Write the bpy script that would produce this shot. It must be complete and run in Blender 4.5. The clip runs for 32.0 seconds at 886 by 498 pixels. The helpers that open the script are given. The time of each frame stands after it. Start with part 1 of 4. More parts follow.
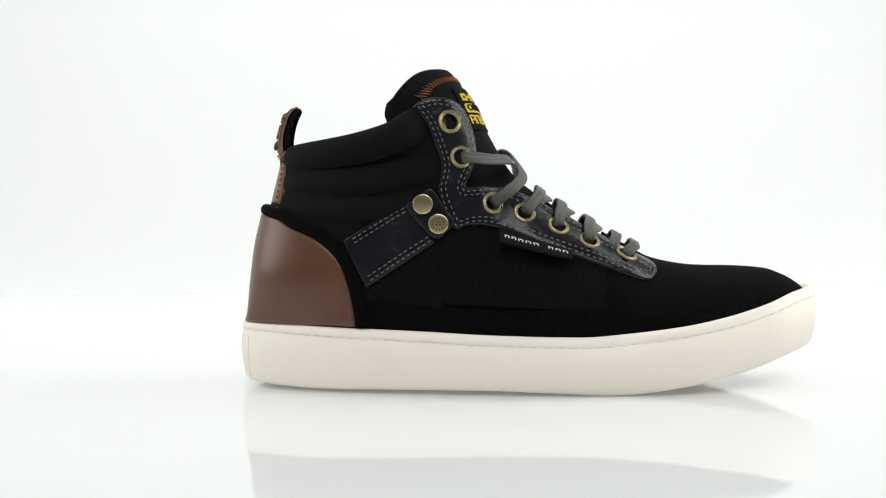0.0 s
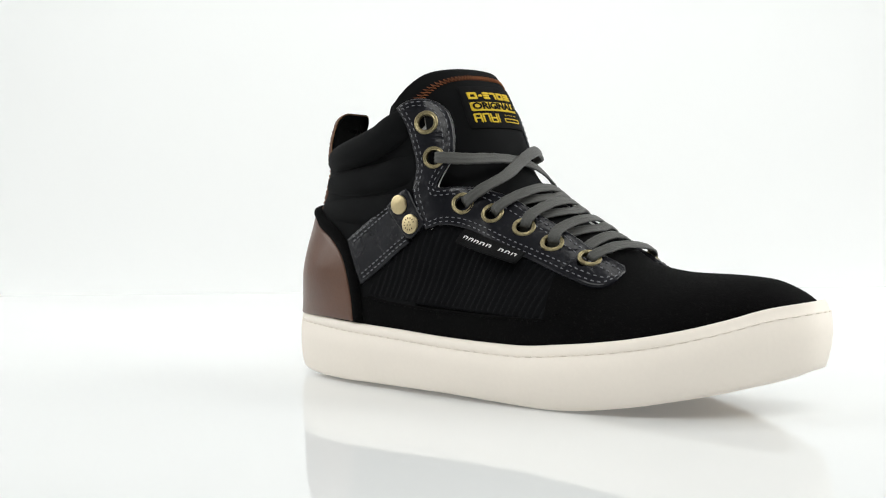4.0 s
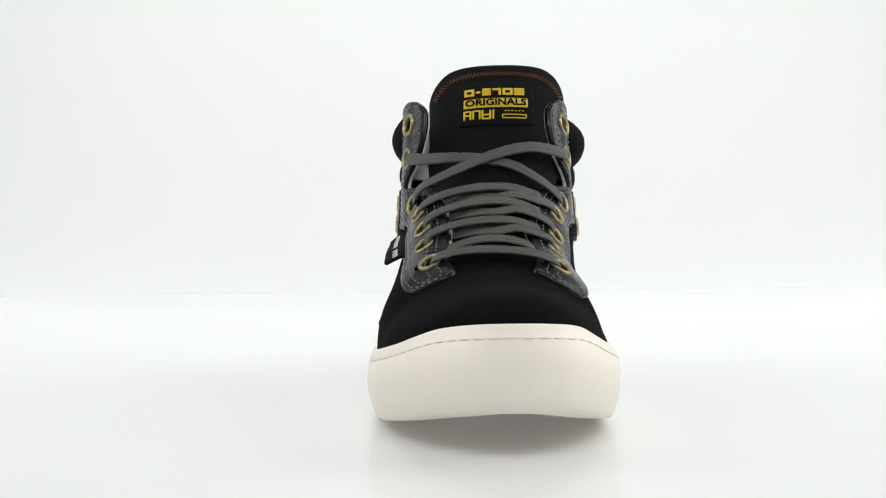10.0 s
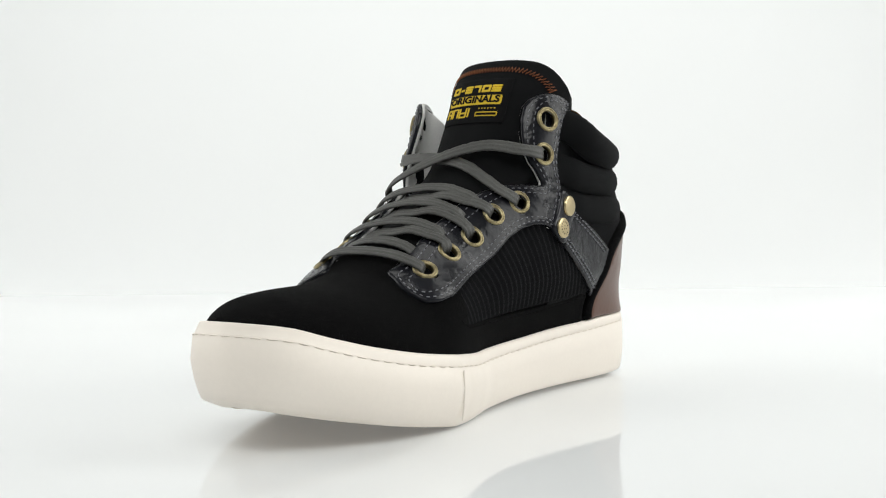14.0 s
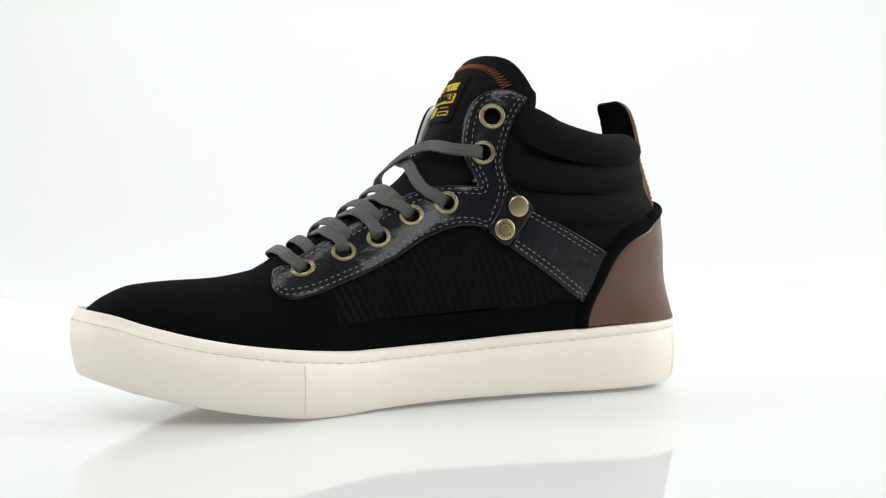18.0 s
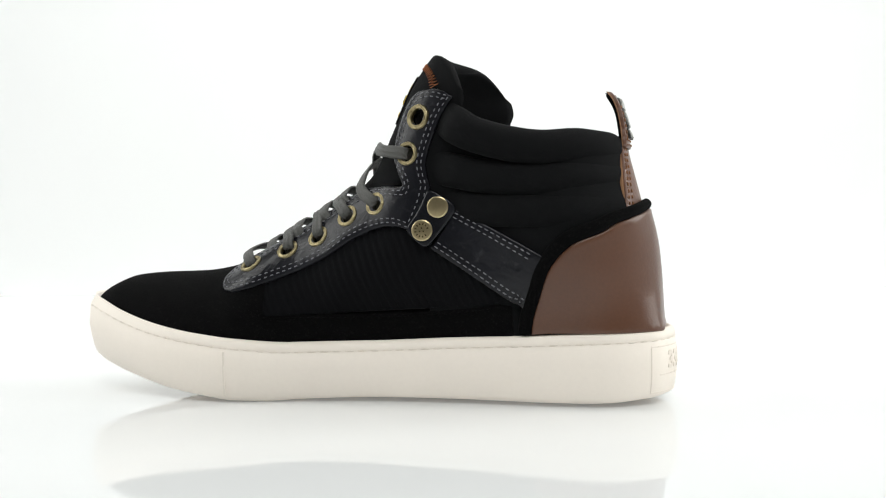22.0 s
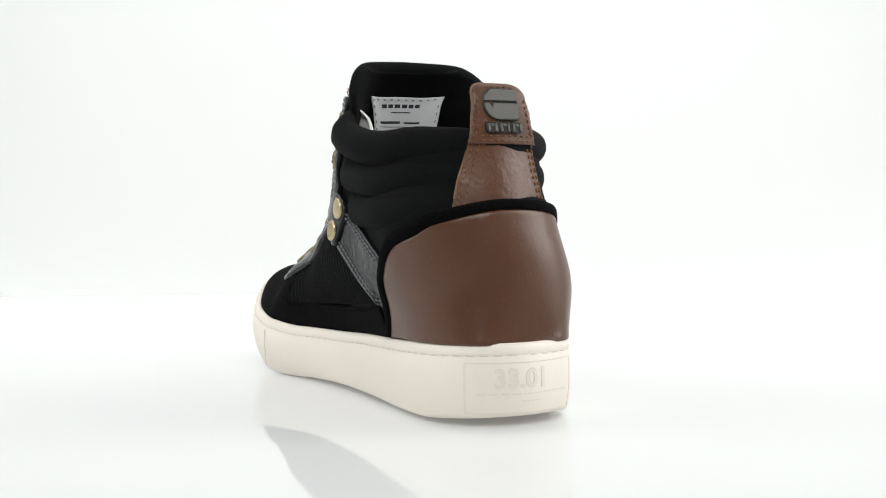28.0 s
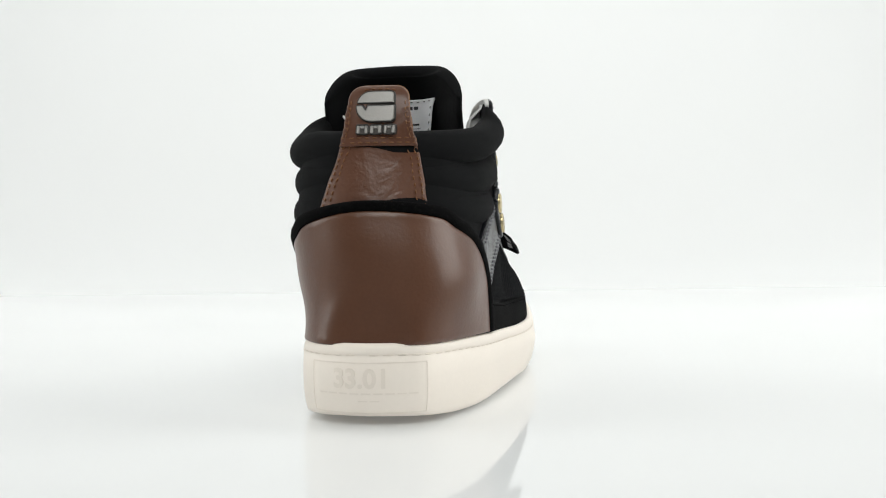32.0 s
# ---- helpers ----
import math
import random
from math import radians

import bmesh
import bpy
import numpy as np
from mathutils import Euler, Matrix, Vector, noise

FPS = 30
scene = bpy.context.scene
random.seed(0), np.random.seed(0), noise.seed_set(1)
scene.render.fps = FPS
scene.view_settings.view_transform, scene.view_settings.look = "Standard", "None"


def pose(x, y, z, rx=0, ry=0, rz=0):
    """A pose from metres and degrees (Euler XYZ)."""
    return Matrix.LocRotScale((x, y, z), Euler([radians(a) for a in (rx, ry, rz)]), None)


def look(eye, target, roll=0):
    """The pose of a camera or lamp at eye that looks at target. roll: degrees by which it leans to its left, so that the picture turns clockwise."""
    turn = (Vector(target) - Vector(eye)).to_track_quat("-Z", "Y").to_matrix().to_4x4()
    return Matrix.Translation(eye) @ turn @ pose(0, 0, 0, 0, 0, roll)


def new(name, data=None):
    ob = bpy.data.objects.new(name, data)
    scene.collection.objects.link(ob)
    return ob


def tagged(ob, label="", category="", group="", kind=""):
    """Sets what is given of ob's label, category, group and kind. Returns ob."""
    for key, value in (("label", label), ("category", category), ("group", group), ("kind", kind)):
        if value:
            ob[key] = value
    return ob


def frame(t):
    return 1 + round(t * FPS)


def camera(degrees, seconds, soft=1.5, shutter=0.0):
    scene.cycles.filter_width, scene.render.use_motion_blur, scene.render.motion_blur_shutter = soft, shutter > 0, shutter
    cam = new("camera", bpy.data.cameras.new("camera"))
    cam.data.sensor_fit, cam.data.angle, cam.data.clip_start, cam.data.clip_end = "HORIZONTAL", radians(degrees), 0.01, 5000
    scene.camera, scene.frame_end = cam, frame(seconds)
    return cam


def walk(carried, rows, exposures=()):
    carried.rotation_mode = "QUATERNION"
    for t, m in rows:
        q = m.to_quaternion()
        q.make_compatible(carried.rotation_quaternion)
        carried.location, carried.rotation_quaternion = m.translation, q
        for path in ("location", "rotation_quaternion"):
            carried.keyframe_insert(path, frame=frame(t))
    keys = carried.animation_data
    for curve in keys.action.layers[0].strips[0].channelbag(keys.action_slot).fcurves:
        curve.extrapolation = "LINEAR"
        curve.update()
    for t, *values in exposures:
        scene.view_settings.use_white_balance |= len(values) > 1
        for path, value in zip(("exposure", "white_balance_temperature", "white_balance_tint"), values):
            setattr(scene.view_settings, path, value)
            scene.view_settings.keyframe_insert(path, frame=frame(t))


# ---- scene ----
cam = camera(42.95, 32.0, soft=1.1)
EYE = pose(0.0, -0.572, 0.0888, 88.125, 0.660, 0.355)
walk(cam, [(0.0, EYE), (32.0, EYE)], exposures=[(0.0, -0.30), (6.0, -0.32), (8.3, -0.32), (8.9, -0.40), (14.0, -0.40), (17.0, -0.33), (18.4, -0.27), (19.4, -0.22), (28.0, -0.29), (30.4, -0.35), (31.0, -0.42), (32.0, -0.42)])

# ---------------------------------------------------------------- light
world = bpy.data.worlds.new("studio")
scene.world = world
world.use_nodes = True
world.node_tree.nodes["Background"].inputs[0].default_value = (1, 1, 1, 1)
world.node_tree.nodes["Background"].inputs[1].default_value = 0.05


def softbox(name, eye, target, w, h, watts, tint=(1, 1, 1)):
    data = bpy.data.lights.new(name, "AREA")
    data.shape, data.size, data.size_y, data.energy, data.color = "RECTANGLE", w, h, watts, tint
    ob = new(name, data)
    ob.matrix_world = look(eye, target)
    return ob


TINT = (0.990, 1.0, 0.972)
softbox("softbox_top", (0.04, 0.46, 1.46), (0.06, 1.60, 0.62), 2.8, 1.0, 30, TINT)
# the second is an unseen lamp added below the table to soften the shoe's shadow
softbox("under_table_fill", (0.1, -0.12, -0.50), (0.1, -0.1199, 0.0), 2.6, 1.4, 11.5, TINT)
softbox("softbox_left", (-1.35, 0.05, 0.80), (0, 0.05, 0.1), 1.0, 1.1, 10.6, TINT)
softbox("softbox_right", (1.35, 0.05, 0.80), (0, 0.05, 0.1), 1.0, 1.1, 15.6, TINT)
softbox("softbox_front", (0.1, -1.35, 1.45), (0, 0.0, 0.05), 1.4, 0.7, 23, TINT)


# ---------------------------------------------------------------- materials
def material(name, base, rough=0.5, metal=0.0, spec=0.5, sheen=0.0, grain=None, bump=0.0, vary=0.0,
             stain=0.0, coat=0.0, crease=0.0, patchy=0.16):
    """base colour with variation at two scales and fine relief, at real-world size."""
    m = bpy.data.materials.new(name)
    m.use_nodes = True
    nt = m.node_tree
    nodes, links = nt.nodes, nt.links
    b = nodes["Principled BSDF"]
    b.inputs["Base Color"].default_value = (*base, 1)
    b.inputs["Roughness"].default_value = rough
    b.inputs["Metallic"].default_value = metal
    b.inputs["Specular IOR Level"].default_value = spec
    b.inputs["Sheen Weight"].default_value = sheen
    b.inputs["Sheen Roughness"].default_value = 0.5
    b.inputs["Coat Weight"].default_value = coat
    if grain:
        co = nodes.new("ShaderNodeTexCoord")
        fine = nodes.new("ShaderNodeTexNoise")
        fine.inputs["Scale"].default_value = grain
        fine.inputs["Detail"].default_value = 4
        links.new(co.outputs["Object"], fine.inputs["Vector"])
        wide = nodes.new("ShaderNodeTexNoise")
        wide.inputs["Scale"].default_value = grain / 22
        wide.inputs["Detail"].default_value = 3
        links.new(co.outputs["Object"], wide.inputs["Vector"])
        mix = nodes.new("ShaderNodeMath")
        mix.operation = "MULTIPLY_ADD"
        links.new(fine.outputs["Fac"], mix.inputs[0])
        mix.inputs[1].default_value = vary
        mul = nodes.new("ShaderNodeMath")
        mul.operation = "MULTIPLY_ADD"
        links.new(wide.outputs["Fac"], mul.inputs[0])
        mul.inputs[1].default_value = stain
        mul.inputs[2].default_value = 1 - vary / 2 - stain / 2
        links.new(mul.outputs[0], mix.inputs[2])
        vec = nodes.new("ShaderNodeVectorMath")
        vec.operation = "SCALE"
        vec.inputs[0].default_value = base
        links.new(mix.outputs[0], vec.inputs["Scale"])
        links.new(vec.outputs[0], b.inputs["Base Color"])
        if bump:
            bp = nodes.new("ShaderNodeBump")
            bp.inputs["Strength"].default_value = bump
            bp.inputs["Distance"].default_value = 0.0006
            links.new(fine.outputs["Fac"], bp.inputs["Height"])
            if crease:
                fold = nodes.new("ShaderNodeTexNoise")
                fold.inputs["Scale"].default_value = 110
                fold.inputs["Detail"].default_value = 2
                fold.inputs["Distortion"].default_value = 0.8
                links.new(co.outputs["Object"], fold.inputs["Vector"])
                bf = nodes.new("ShaderNodeBump")
                bf.inputs["Strength"].default_value = crease
                bf.inputs["Distance"].default_value = 0.002
                links.new(fold.outputs["Fac"], bf.inputs["Height"])
                links.new(bf.outputs[0], bp.inputs["Normal"])
            links.new(bp.outputs[0], b.inputs["Normal"])
        rr = nodes.new("ShaderNodeMath")
        rr.operation = "MULTIPLY_ADD"
        links.new(wide.outputs["Fac"], rr.inputs[0])
        rr.inputs[1].default_value = patchy
        rr.inputs[2].default_value = rough - patchy / 2
        links.new(rr.outputs[0], b.inputs["Roughness"])
    return m


SUEDE = material("black_suede", (0.0026, 0.0026, 0.0028), 0.95, spec=0.05, sheen=0.008, grain=1800, bump=0.6, vary=0.7, stain=0.5)
NEOPRENE = material("black_jersey", (0.0052, 0.0055, 0.0060), 0.88, spec=0.085, sheen=0.014, grain=2200, bump=0.4, vary=0.5, stain=0.3)
RIB = material("black_ribbed_knit", (0.0034, 0.0036, 0.0044), 0.85, spec=0.08, sheen=0.012, grain=2600, bump=0.5, vary=0.6, stain=0.3)
LEATHER = material("charcoal_leather", (0.0095, 0.0098, 0.0126), 0.22, spec=0.24, grain=900, bump=0.09, vary=0.45, stain=0.9, crease=0.28, patchy=0.2)


def rubbed(mat, colour, scale, lo, hi):
    """Adds small worn flecks of a lighter colour to a material."""
    nt = mat.node_tree
    b = nt.nodes["Principled BSDF"]
    source = b.inputs["Base Color"].links[0].from_socket
    co, fleck, ramp, mix = (nt.nodes.new(k) for k in ("ShaderNodeTexCoord", "ShaderNodeTexNoise", "ShaderNodeMapRange", "ShaderNodeMix"))
    mix.data_type = "RGBA"
    fleck.inputs["Scale"].default_value, fleck.inputs["Detail"].default_value = scale, 7
    nt.links.new(co.outputs["Object"], fleck.inputs["Vector"])
    ramp.inputs["From Min"].default_value, ramp.inputs["From Max"].default_value = lo, hi
    nt.links.new(fleck.outputs["Fac"], ramp.inputs["Value"])
    nt.links.new(ramp.outputs["Result"], mix.inputs[0])
    nt.links.new(source, mix.inputs[6])
    mix.inputs[7].default_value = (*colour, 1)
    nt.links.new(mix.outputs[2], b.inputs["Base Color"])


rubbed(LEATHER, (0.032, 0.032, 0.036), 240, 0.61, 0.80)
rubbed(SUEDE, (0.011, 0.0105, 0.010), 900, 0.56, 0.80)
BROWN = material("brown_leather", (0.104, 0.0450, 0.0250), 0.33, spec=0.5, grain=700, bump=0.12, vary=0.25, stain=0.35, crease=0.06)
BROWN_SOFT = material("creased_brown_leather", (0.112, 0.046, 0.0245), 0.36, spec=0.45, grain=700, bump=0.2, vary=0.3, stain=0.6, crease=0.24)
BROWN_EDGE = material("raw_leather_edge", (0.26, 0.14, 0.075), 0.8, spec=0.2, grain=1500, bump=0.4, vary=0.5, stain=0.3)
RUBBER = material("cream_rubber", (0.92, 0.848, 0.765), 0.5, spec=0.35, grain=500, bump=0.05, vary=0.04, stain=0.06)
# the sole's rubber darkened: shade of the moulded relief put into the colour
RUBBER_MARK_SHADED = material("shaded_rubber_mark", (0.85, 0.78, 0.695), 0.6, spec=0.3, grain=500, bump=0.05, vary=0.06, stain=0.1)
OUTSOLE = material("tan_outsole", (0.52, 0.40, 0.28), 0.7, grain=400, bump=0.2, vary=0.2, stain=0.3)
LACE = material("grey_waxed_cotton", (0.060, 0.060, 0.055), 0.46, spec=0.45, grain=1300, bump=0.6, vary=0.8, stain=0.8)
THREAD = material("slate_thread", (0.150, 0.152, 0.166), 0.7, grain=4000, vary=0.4, stain=0.3)
THREAD_SOLE = material("cream_thread", (0.83, 0.757, 0.67), 0.8, grain=4000, vary=0.4, stain=0.3)
THREAD_ORANGE = material("orange_thread", (0.30, 0.09, 0.024), 0.7, grain=4000, vary=0.4, stain=0.3)
THREAD_BROWN = material("tan_thread", (0.21, 0.092, 0.038), 0.7, grain=4000, vary=0.4, stain=0.3)
BRASS = material("aged_brass", (0.31, 0.262, 0.148), 0.36, metal=1.0, grain=900, bump=0.15, vary=0.35, stain=0.5)
rubbed(BRASS, (0.10, 0.07, 0.03), 800, 0.55, 0.75)
STUD = material("polished_brass", (0.57, 0.47, 0.275), 0.30, metal=1.0, grain=900, bump=0.03, vary=0.25, stain=0.3)
BRASS_DARK = material("dark_engraving", (0.1, 0.07, 0.03), 0.5, metal=0.6, grain=900, vary=0.3, stain=0.3)
PEWTER = material("polished_pewter", (0.22, 0.214, 0.204), 0.33, metal=1.0, grain=1400, bump=0.03, vary=0.25, stain=0.3)
PEWTER_DARK = material("dark_pewter", (0.05, 0.048, 0.045), 0.45, metal=0.8, grain=900, vary=0.3, stain=0.3)
LINING = material("pale_lining", (0.78, 0.78, 0.76), 0.5, grain=1800, bump=0.4, vary=0.3, stain=0.3)
YELLOW = material("yellow_woven_yarn", (0.64, 0.44, 0.013), 0.75, grain=3000, bump=0.4, vary=0.35, stain=0.15)
WOVEN = material("black_woven_label", (0.004, 0.004, 0.0045), 0.85, spec=0.12, grain=3500, bump=0.5, vary=0.6, stain=0.2)
WHITE_YARN = material("white_yarn", (0.75, 0.75, 0.74), 0.75, grain=3000, vary=0.2, stain=0.1)
LABEL_WHITE = material("white_satin_label", (0.90, 0.90, 0.92), 0.5, grain=2500, bump=0.2, vary=0.12, stain=0.12)
PRINT = material("dark_print", (0.05, 0.05, 0.055), 0.7, grain=3000, vary=0.4, stain=0.2)
PLEXI = material("white_gloss_acrylic", (0.675, 0.684, 0.686), 0.05, spec=0.2)
nt = PLEXI.node_tree
# translucent share that passes the added lamp's light up through the sheet
glow, both = nt.nodes.new("ShaderNodeBsdfTranslucent"), nt.nodes.new("ShaderNodeAddShader")
glow.inputs["Color"].default_value = (0.186, 0.1925, 0.198, 1)
nt.links.new(nt.nodes["Principled BSDF"].outputs[0], both.inputs[0])
nt.links.new(glow.outputs[0], both.inputs[1])
nt.links.new(both.outputs[0], nt.nodes["Material Output"].inputs["Surface"])
co, xyz, ramp = nt.nodes.new("ShaderNodeTexCoord"), nt.nodes.new("ShaderNodeSeparateXYZ"), nt.nodes.new("ShaderNodeMapRange")
nt.links.new(co.outputs["Object"], xyz.inputs[0])
nt.links.new(xyz.outputs["Y"], ramp.inputs["Value"])
for key, value in (("From Min", 0.10), ("From Max", 1.9), ("To Min", 0.05), ("To Max", 0.75)):
    ramp.inputs[key].default_value = value
nt.links.new(ramp.outputs["Result"], nt.nodes["Principled BSDF"].inputs["Roughness"])
DARK_WALL = material("dark_studio_wall", (0.09, 0.09, 0.09), 0.9, spec=0.2, grain=40, bump=0.1, vary=0.05, stain=0.08)
STUDIO_FLOOR = material("dark_studio_floor", (0.07, 0.07, 0.07), 0.8, spec=0.2, grain=60, bump=0.1, vary=0.1, stain=0.2)
CEILING = material("dark_studio_ceiling", (0.22, 0.22, 0.22), 0.9, spec=0.2, grain=40, bump=0.1, vary=0.05, stain=0.08)
WALLS = material("grey_studio_wall", (0.6, 0.6, 0.6), 0.9, spec=0.2, grain=40, bump=0.1, vary=0.05, stain=0.08)


# ---------------------------------------------------------------- mesh helpers
def part(name, bm, mat, parent=None, label="", smooth=True):
    me = bpy.data.meshes.new(name)
    bmesh.ops.recalc_face_normals(bm, faces=bm.faces)
    bm.to_mesh(me)
    bm.free()
    me.materials.append(mat)
    if smooth:
        me.shade_smooth()
    ob = new(name, me)
    if parent:
        ob.parent = parent
    if label:
        ob["label"] = label
    return ob


def hermite(pts):
    """A smooth function through (x, value) pairs."""
    xs = [p[0] for p in pts]
    ys = [p[1] for p in pts]
    n = len(xs)
    d = [(ys[i + 1] - ys[i]) / (xs[i + 1] - xs[i]) for i in range(n - 1)]
    m = [d[0]] + [0.0 if d[i - 1] * d[i] <= 0 else 2 * d[i - 1] * d[i] / (d[i - 1] + d[i]) for i in range(1, n - 1)] + [d[-1]]

    def f(x):
        if x <= xs[0]:
            return ys[0]
        if x >= xs[-1]:
            return ys[-1]
        i = 0
        while x > xs[i + 1]:
            i += 1
        h = xs[i + 1] - xs[i]
        t = (x - xs[i]) / h
        return ((1 + 2 * t) * (1 - t) ** 2 * ys[i] + t * (1 - t) ** 2 * h * m[i]
                + t * t * (3 - 2 * t) * ys[i + 1] + t * t * (t - 1) * h * m[i + 1])
    return f


def spline(pts, n, closed=False):
    """Points of a smooth curve through the given ones, n to a span."""
    P = [Vector(p) for p in pts]
    N = len(P)
    out = []
    for i in range(N if closed else N - 1):
        if closed:
            a, b, c, d = P[i - 1], P[i], P[(i + 1) % N], P[(i + 2) % N]
        else:
            b, c = P[i], P[i + 1]
            a = P[i - 1] if i else b * 2 - c
            d = P[i + 2] if i + 2 < N else c * 2 - b
        for k in range(n):
            t = k / n
            out.append((b * 2 + (c - a) * t + (a * 2 - b * 5 + c * 4 - d) * t * t + (b * 3 - a - c * 3 + d) * t ** 3) * 0.5)
    if not closed:
        out.append(P[-1])
    return out


def even(pts, step, closed=False):
    """The polyline laid out anew with even steps."""
    P = list(pts) + ([pts[0]] if closed else [])
    L = [0.0]
    for a, b in zip(P, P[1:]):
        L.append(L[-1] + (b - a).length)
    n = max(2, round(L[-1] / step))
    out, j = [], 0
    for k in range(n if closed else n + 1):
        s = L[-1] * k / n
        while j < len(L) - 2 and L[j + 1] < s:
            j += 1
        h = L[j + 1] - L[j]
        out.append(P[j].lerp(P[j + 1], (s - L[j]) / h if h else 0))
    return out


def smoothstep(t):
    t = min(1.0, max(0.0, t))
    return t * t * (3 - 2 * t)


def sweep(bm, pts, ups, profile, caps=True, closed=False):
    """Sweeps a closed profile of (side, up) offsets along a line; profile may be a function of 0..1."""
    rings = []
    n = len(pts)
    for i, p in enumerate(pts):
        if closed:
            t = pts[(i + 1) % n] - pts[i - 1]
        else:
            t = pts[min(i + 1, n - 1)] - pts[max(i - 1, 0)]
        t = t.normalized()
        side = t.cross(ups[i]).normalized()
        up = side.cross(t).normalized()
        pr = profile(i / (n - 1)) if callable(profile) else profile
        rings.append([bm.verts.new(p + side * a + up * b) for a, b in pr])
    k = len(rings[0])
    for i in range(n if closed else n - 1):
        r, s = rings[i], rings[(i + 1) % n]
        for j in range(k):
            bm.faces.new((r[j], r[(j + 1) % k], s[(j + 1) % k], s[j]))
    if caps and not closed:
        bm.faces.new(rings[0])
        bm.faces.new(rings[-1])
    return rings


def oval(a, b, n=10):
    return [(a * math.cos(2 * math.pi * i / n), b * math.sin(2 * math.pi * i / n)) for i in range(n)]


# ---------------------------------------------------------------- the form of the shoe, in its own space
# x runs from heel to toe, y from the outer (-) to the inner (+) side, z up from the floor
OUTLINE = [(0.0002, 0.0020), (0.0038, -0.0136), (0.0105, -0.0245), (0.0287, -0.0338), (0.0570, -0.0422), (0.0969, -0.0476),
           (0.1369, -0.0520), (0.1773, -0.0556), (0.2075, -0.0543), (0.2373, -0.0493), (0.2692, -0.0357), (0.2863, -0.0211),
           (0.2955, -0.0086), (0.2974, 0.0046), (0.2946, 0.0156), (0.2872, 0.0264), (0.2708, 0.0365), (0.2420, 0.0468),
           (0.2125, 0.0507), (0.1980, 0.0491), (0.1818, 0.0449), (0.1650, 0.0397), (0.1411, 0.0358), (0.1005, 0.0346), (0.0600, 0.0363), (0.0298, 0.0356),
           (0.0113, 0.0264), (0.0042, 0.0168)]
EDGE = spline([(x, y, 0) for x, y in OUTLINE], 12, closed=True)
EDGE_N = []
for i, p in enumerate(EDGE):
    t = (EDGE[(i + 1) % len(EDGE)] - EDGE[i - 1]).normalized()
    EDGE_N.append(Vector((-t.y, t.x, 0)) * (-1 if (Vector((-t.y, t.x, 0))).dot(p - Vector((0.15, 0, 0))) < 0 else 1))
for i in range(len(EDGE_N)):
    if EDGE_N[i].dot(EDGE_N[i - 1]) < 0:
        EDGE_N[i] = -EDGE_N[i]
SOLE_TOP = hermite([(0, .0337), (.03, .0329), (.065, .0313), (.10, .0299), (.14, .0281), (.177, .0275), (.20, .0292),
                    (.225, .0320), (.25, .0365), (.27, .0418), (.285, .0466), (.298, .0490)])
SOLE_LOW = hermite([(0, .0030), (.012, .0020), (.03, .0008), (.05, .0005), (.09, .0009), (.13, .0011), (.165, .0002), (.19, -.0008), (.204, -.0003),
                    (.22, .0016), (.24, .0047), (.26, .0087), (.28, .0134), (.298, .0178)])
INSET = hermite([(0, .0013), (.06, .0018), (.13, .0034), (.2, .0041), (.27, .0042), (.3, .0032)])
BASE = [p - n * INSET(p.x) for p, n in zip(EDGE, EDGE_N)]
tip = max(range(len(BASE)), key=lambda i: BASE[i].x)
back = min(range(len(BASE)), key=lambda i: BASE[i].x)
XE, YE = BASE[tip].x, BASE[tip].y
outer = sorted([(p.x, p.y) for p in BASE if p.y < YE * max(0, (p.x - .2) / .1)])
inner = sorted([(p.x, p.y) for p in BASE if p.y >= YE * max(0, (p.x - .2) / .1)])


def along(tab):
    xs, ys = np.array([a for a, b in tab]), np.array([b for a, b in tab])
    return lambda x: float(np.interp(x, xs, ys))


BASE_OUT, BASE_IN = along(outer + [(XE + 1e-5, YE)]), along(inner + [(XE + 1e-5, YE)])
CREST_Z = hermite([(.09, .185), (.1076, .166), (.1118, .162), (.1215, .146), (.131, .1275), (.144, .1078), (.156, .0975),
                   (.18, .083), (.2, .0712), (.2165, .0628), (.2375, .0593), (.257, .0587), (.272, .0574), (.2835, .0531),
                   (.2905, .0482), (XE, .0440)])
CREST_N = hermite([(.1, 6), (.1137, 4.3), (.121, 3.6), (.1275, 3.0), (.136, 2.55), (.150, 2.60), (.163, 2.35), (.18, 2.08), (.2, 2.06), (.214, 1.88), (.25, 1.92), (.3, 2.12)])
HEEL_X = hermite([(0.026, 0.0060), (0.034, 0.0061), (0.0485, 0.0068), (0.07, 0.0083), (0.085, 0.0114), (0.0925, 0.0150), (0.1, 0.0190), (0.12, 0.0217), (0.14, 0.0232)])
FOOT_Z = hermite([(0, .030), (.2, .026), (.25, .0335), (.285, .0420), (XE, .0435)])
R_HEEL = 0.03


def crest_y(x):
    return YE * smoothstep((x - .2) / .09)


ANKLE_OUT = hermite([(.03, .0399), (.05, .0408), (.07, .0418), (.1, .0420)])
ANKLE_IN = hermite([(.03, .0409), (.05, .0415), (.07, .0417), (.1, .0418)])


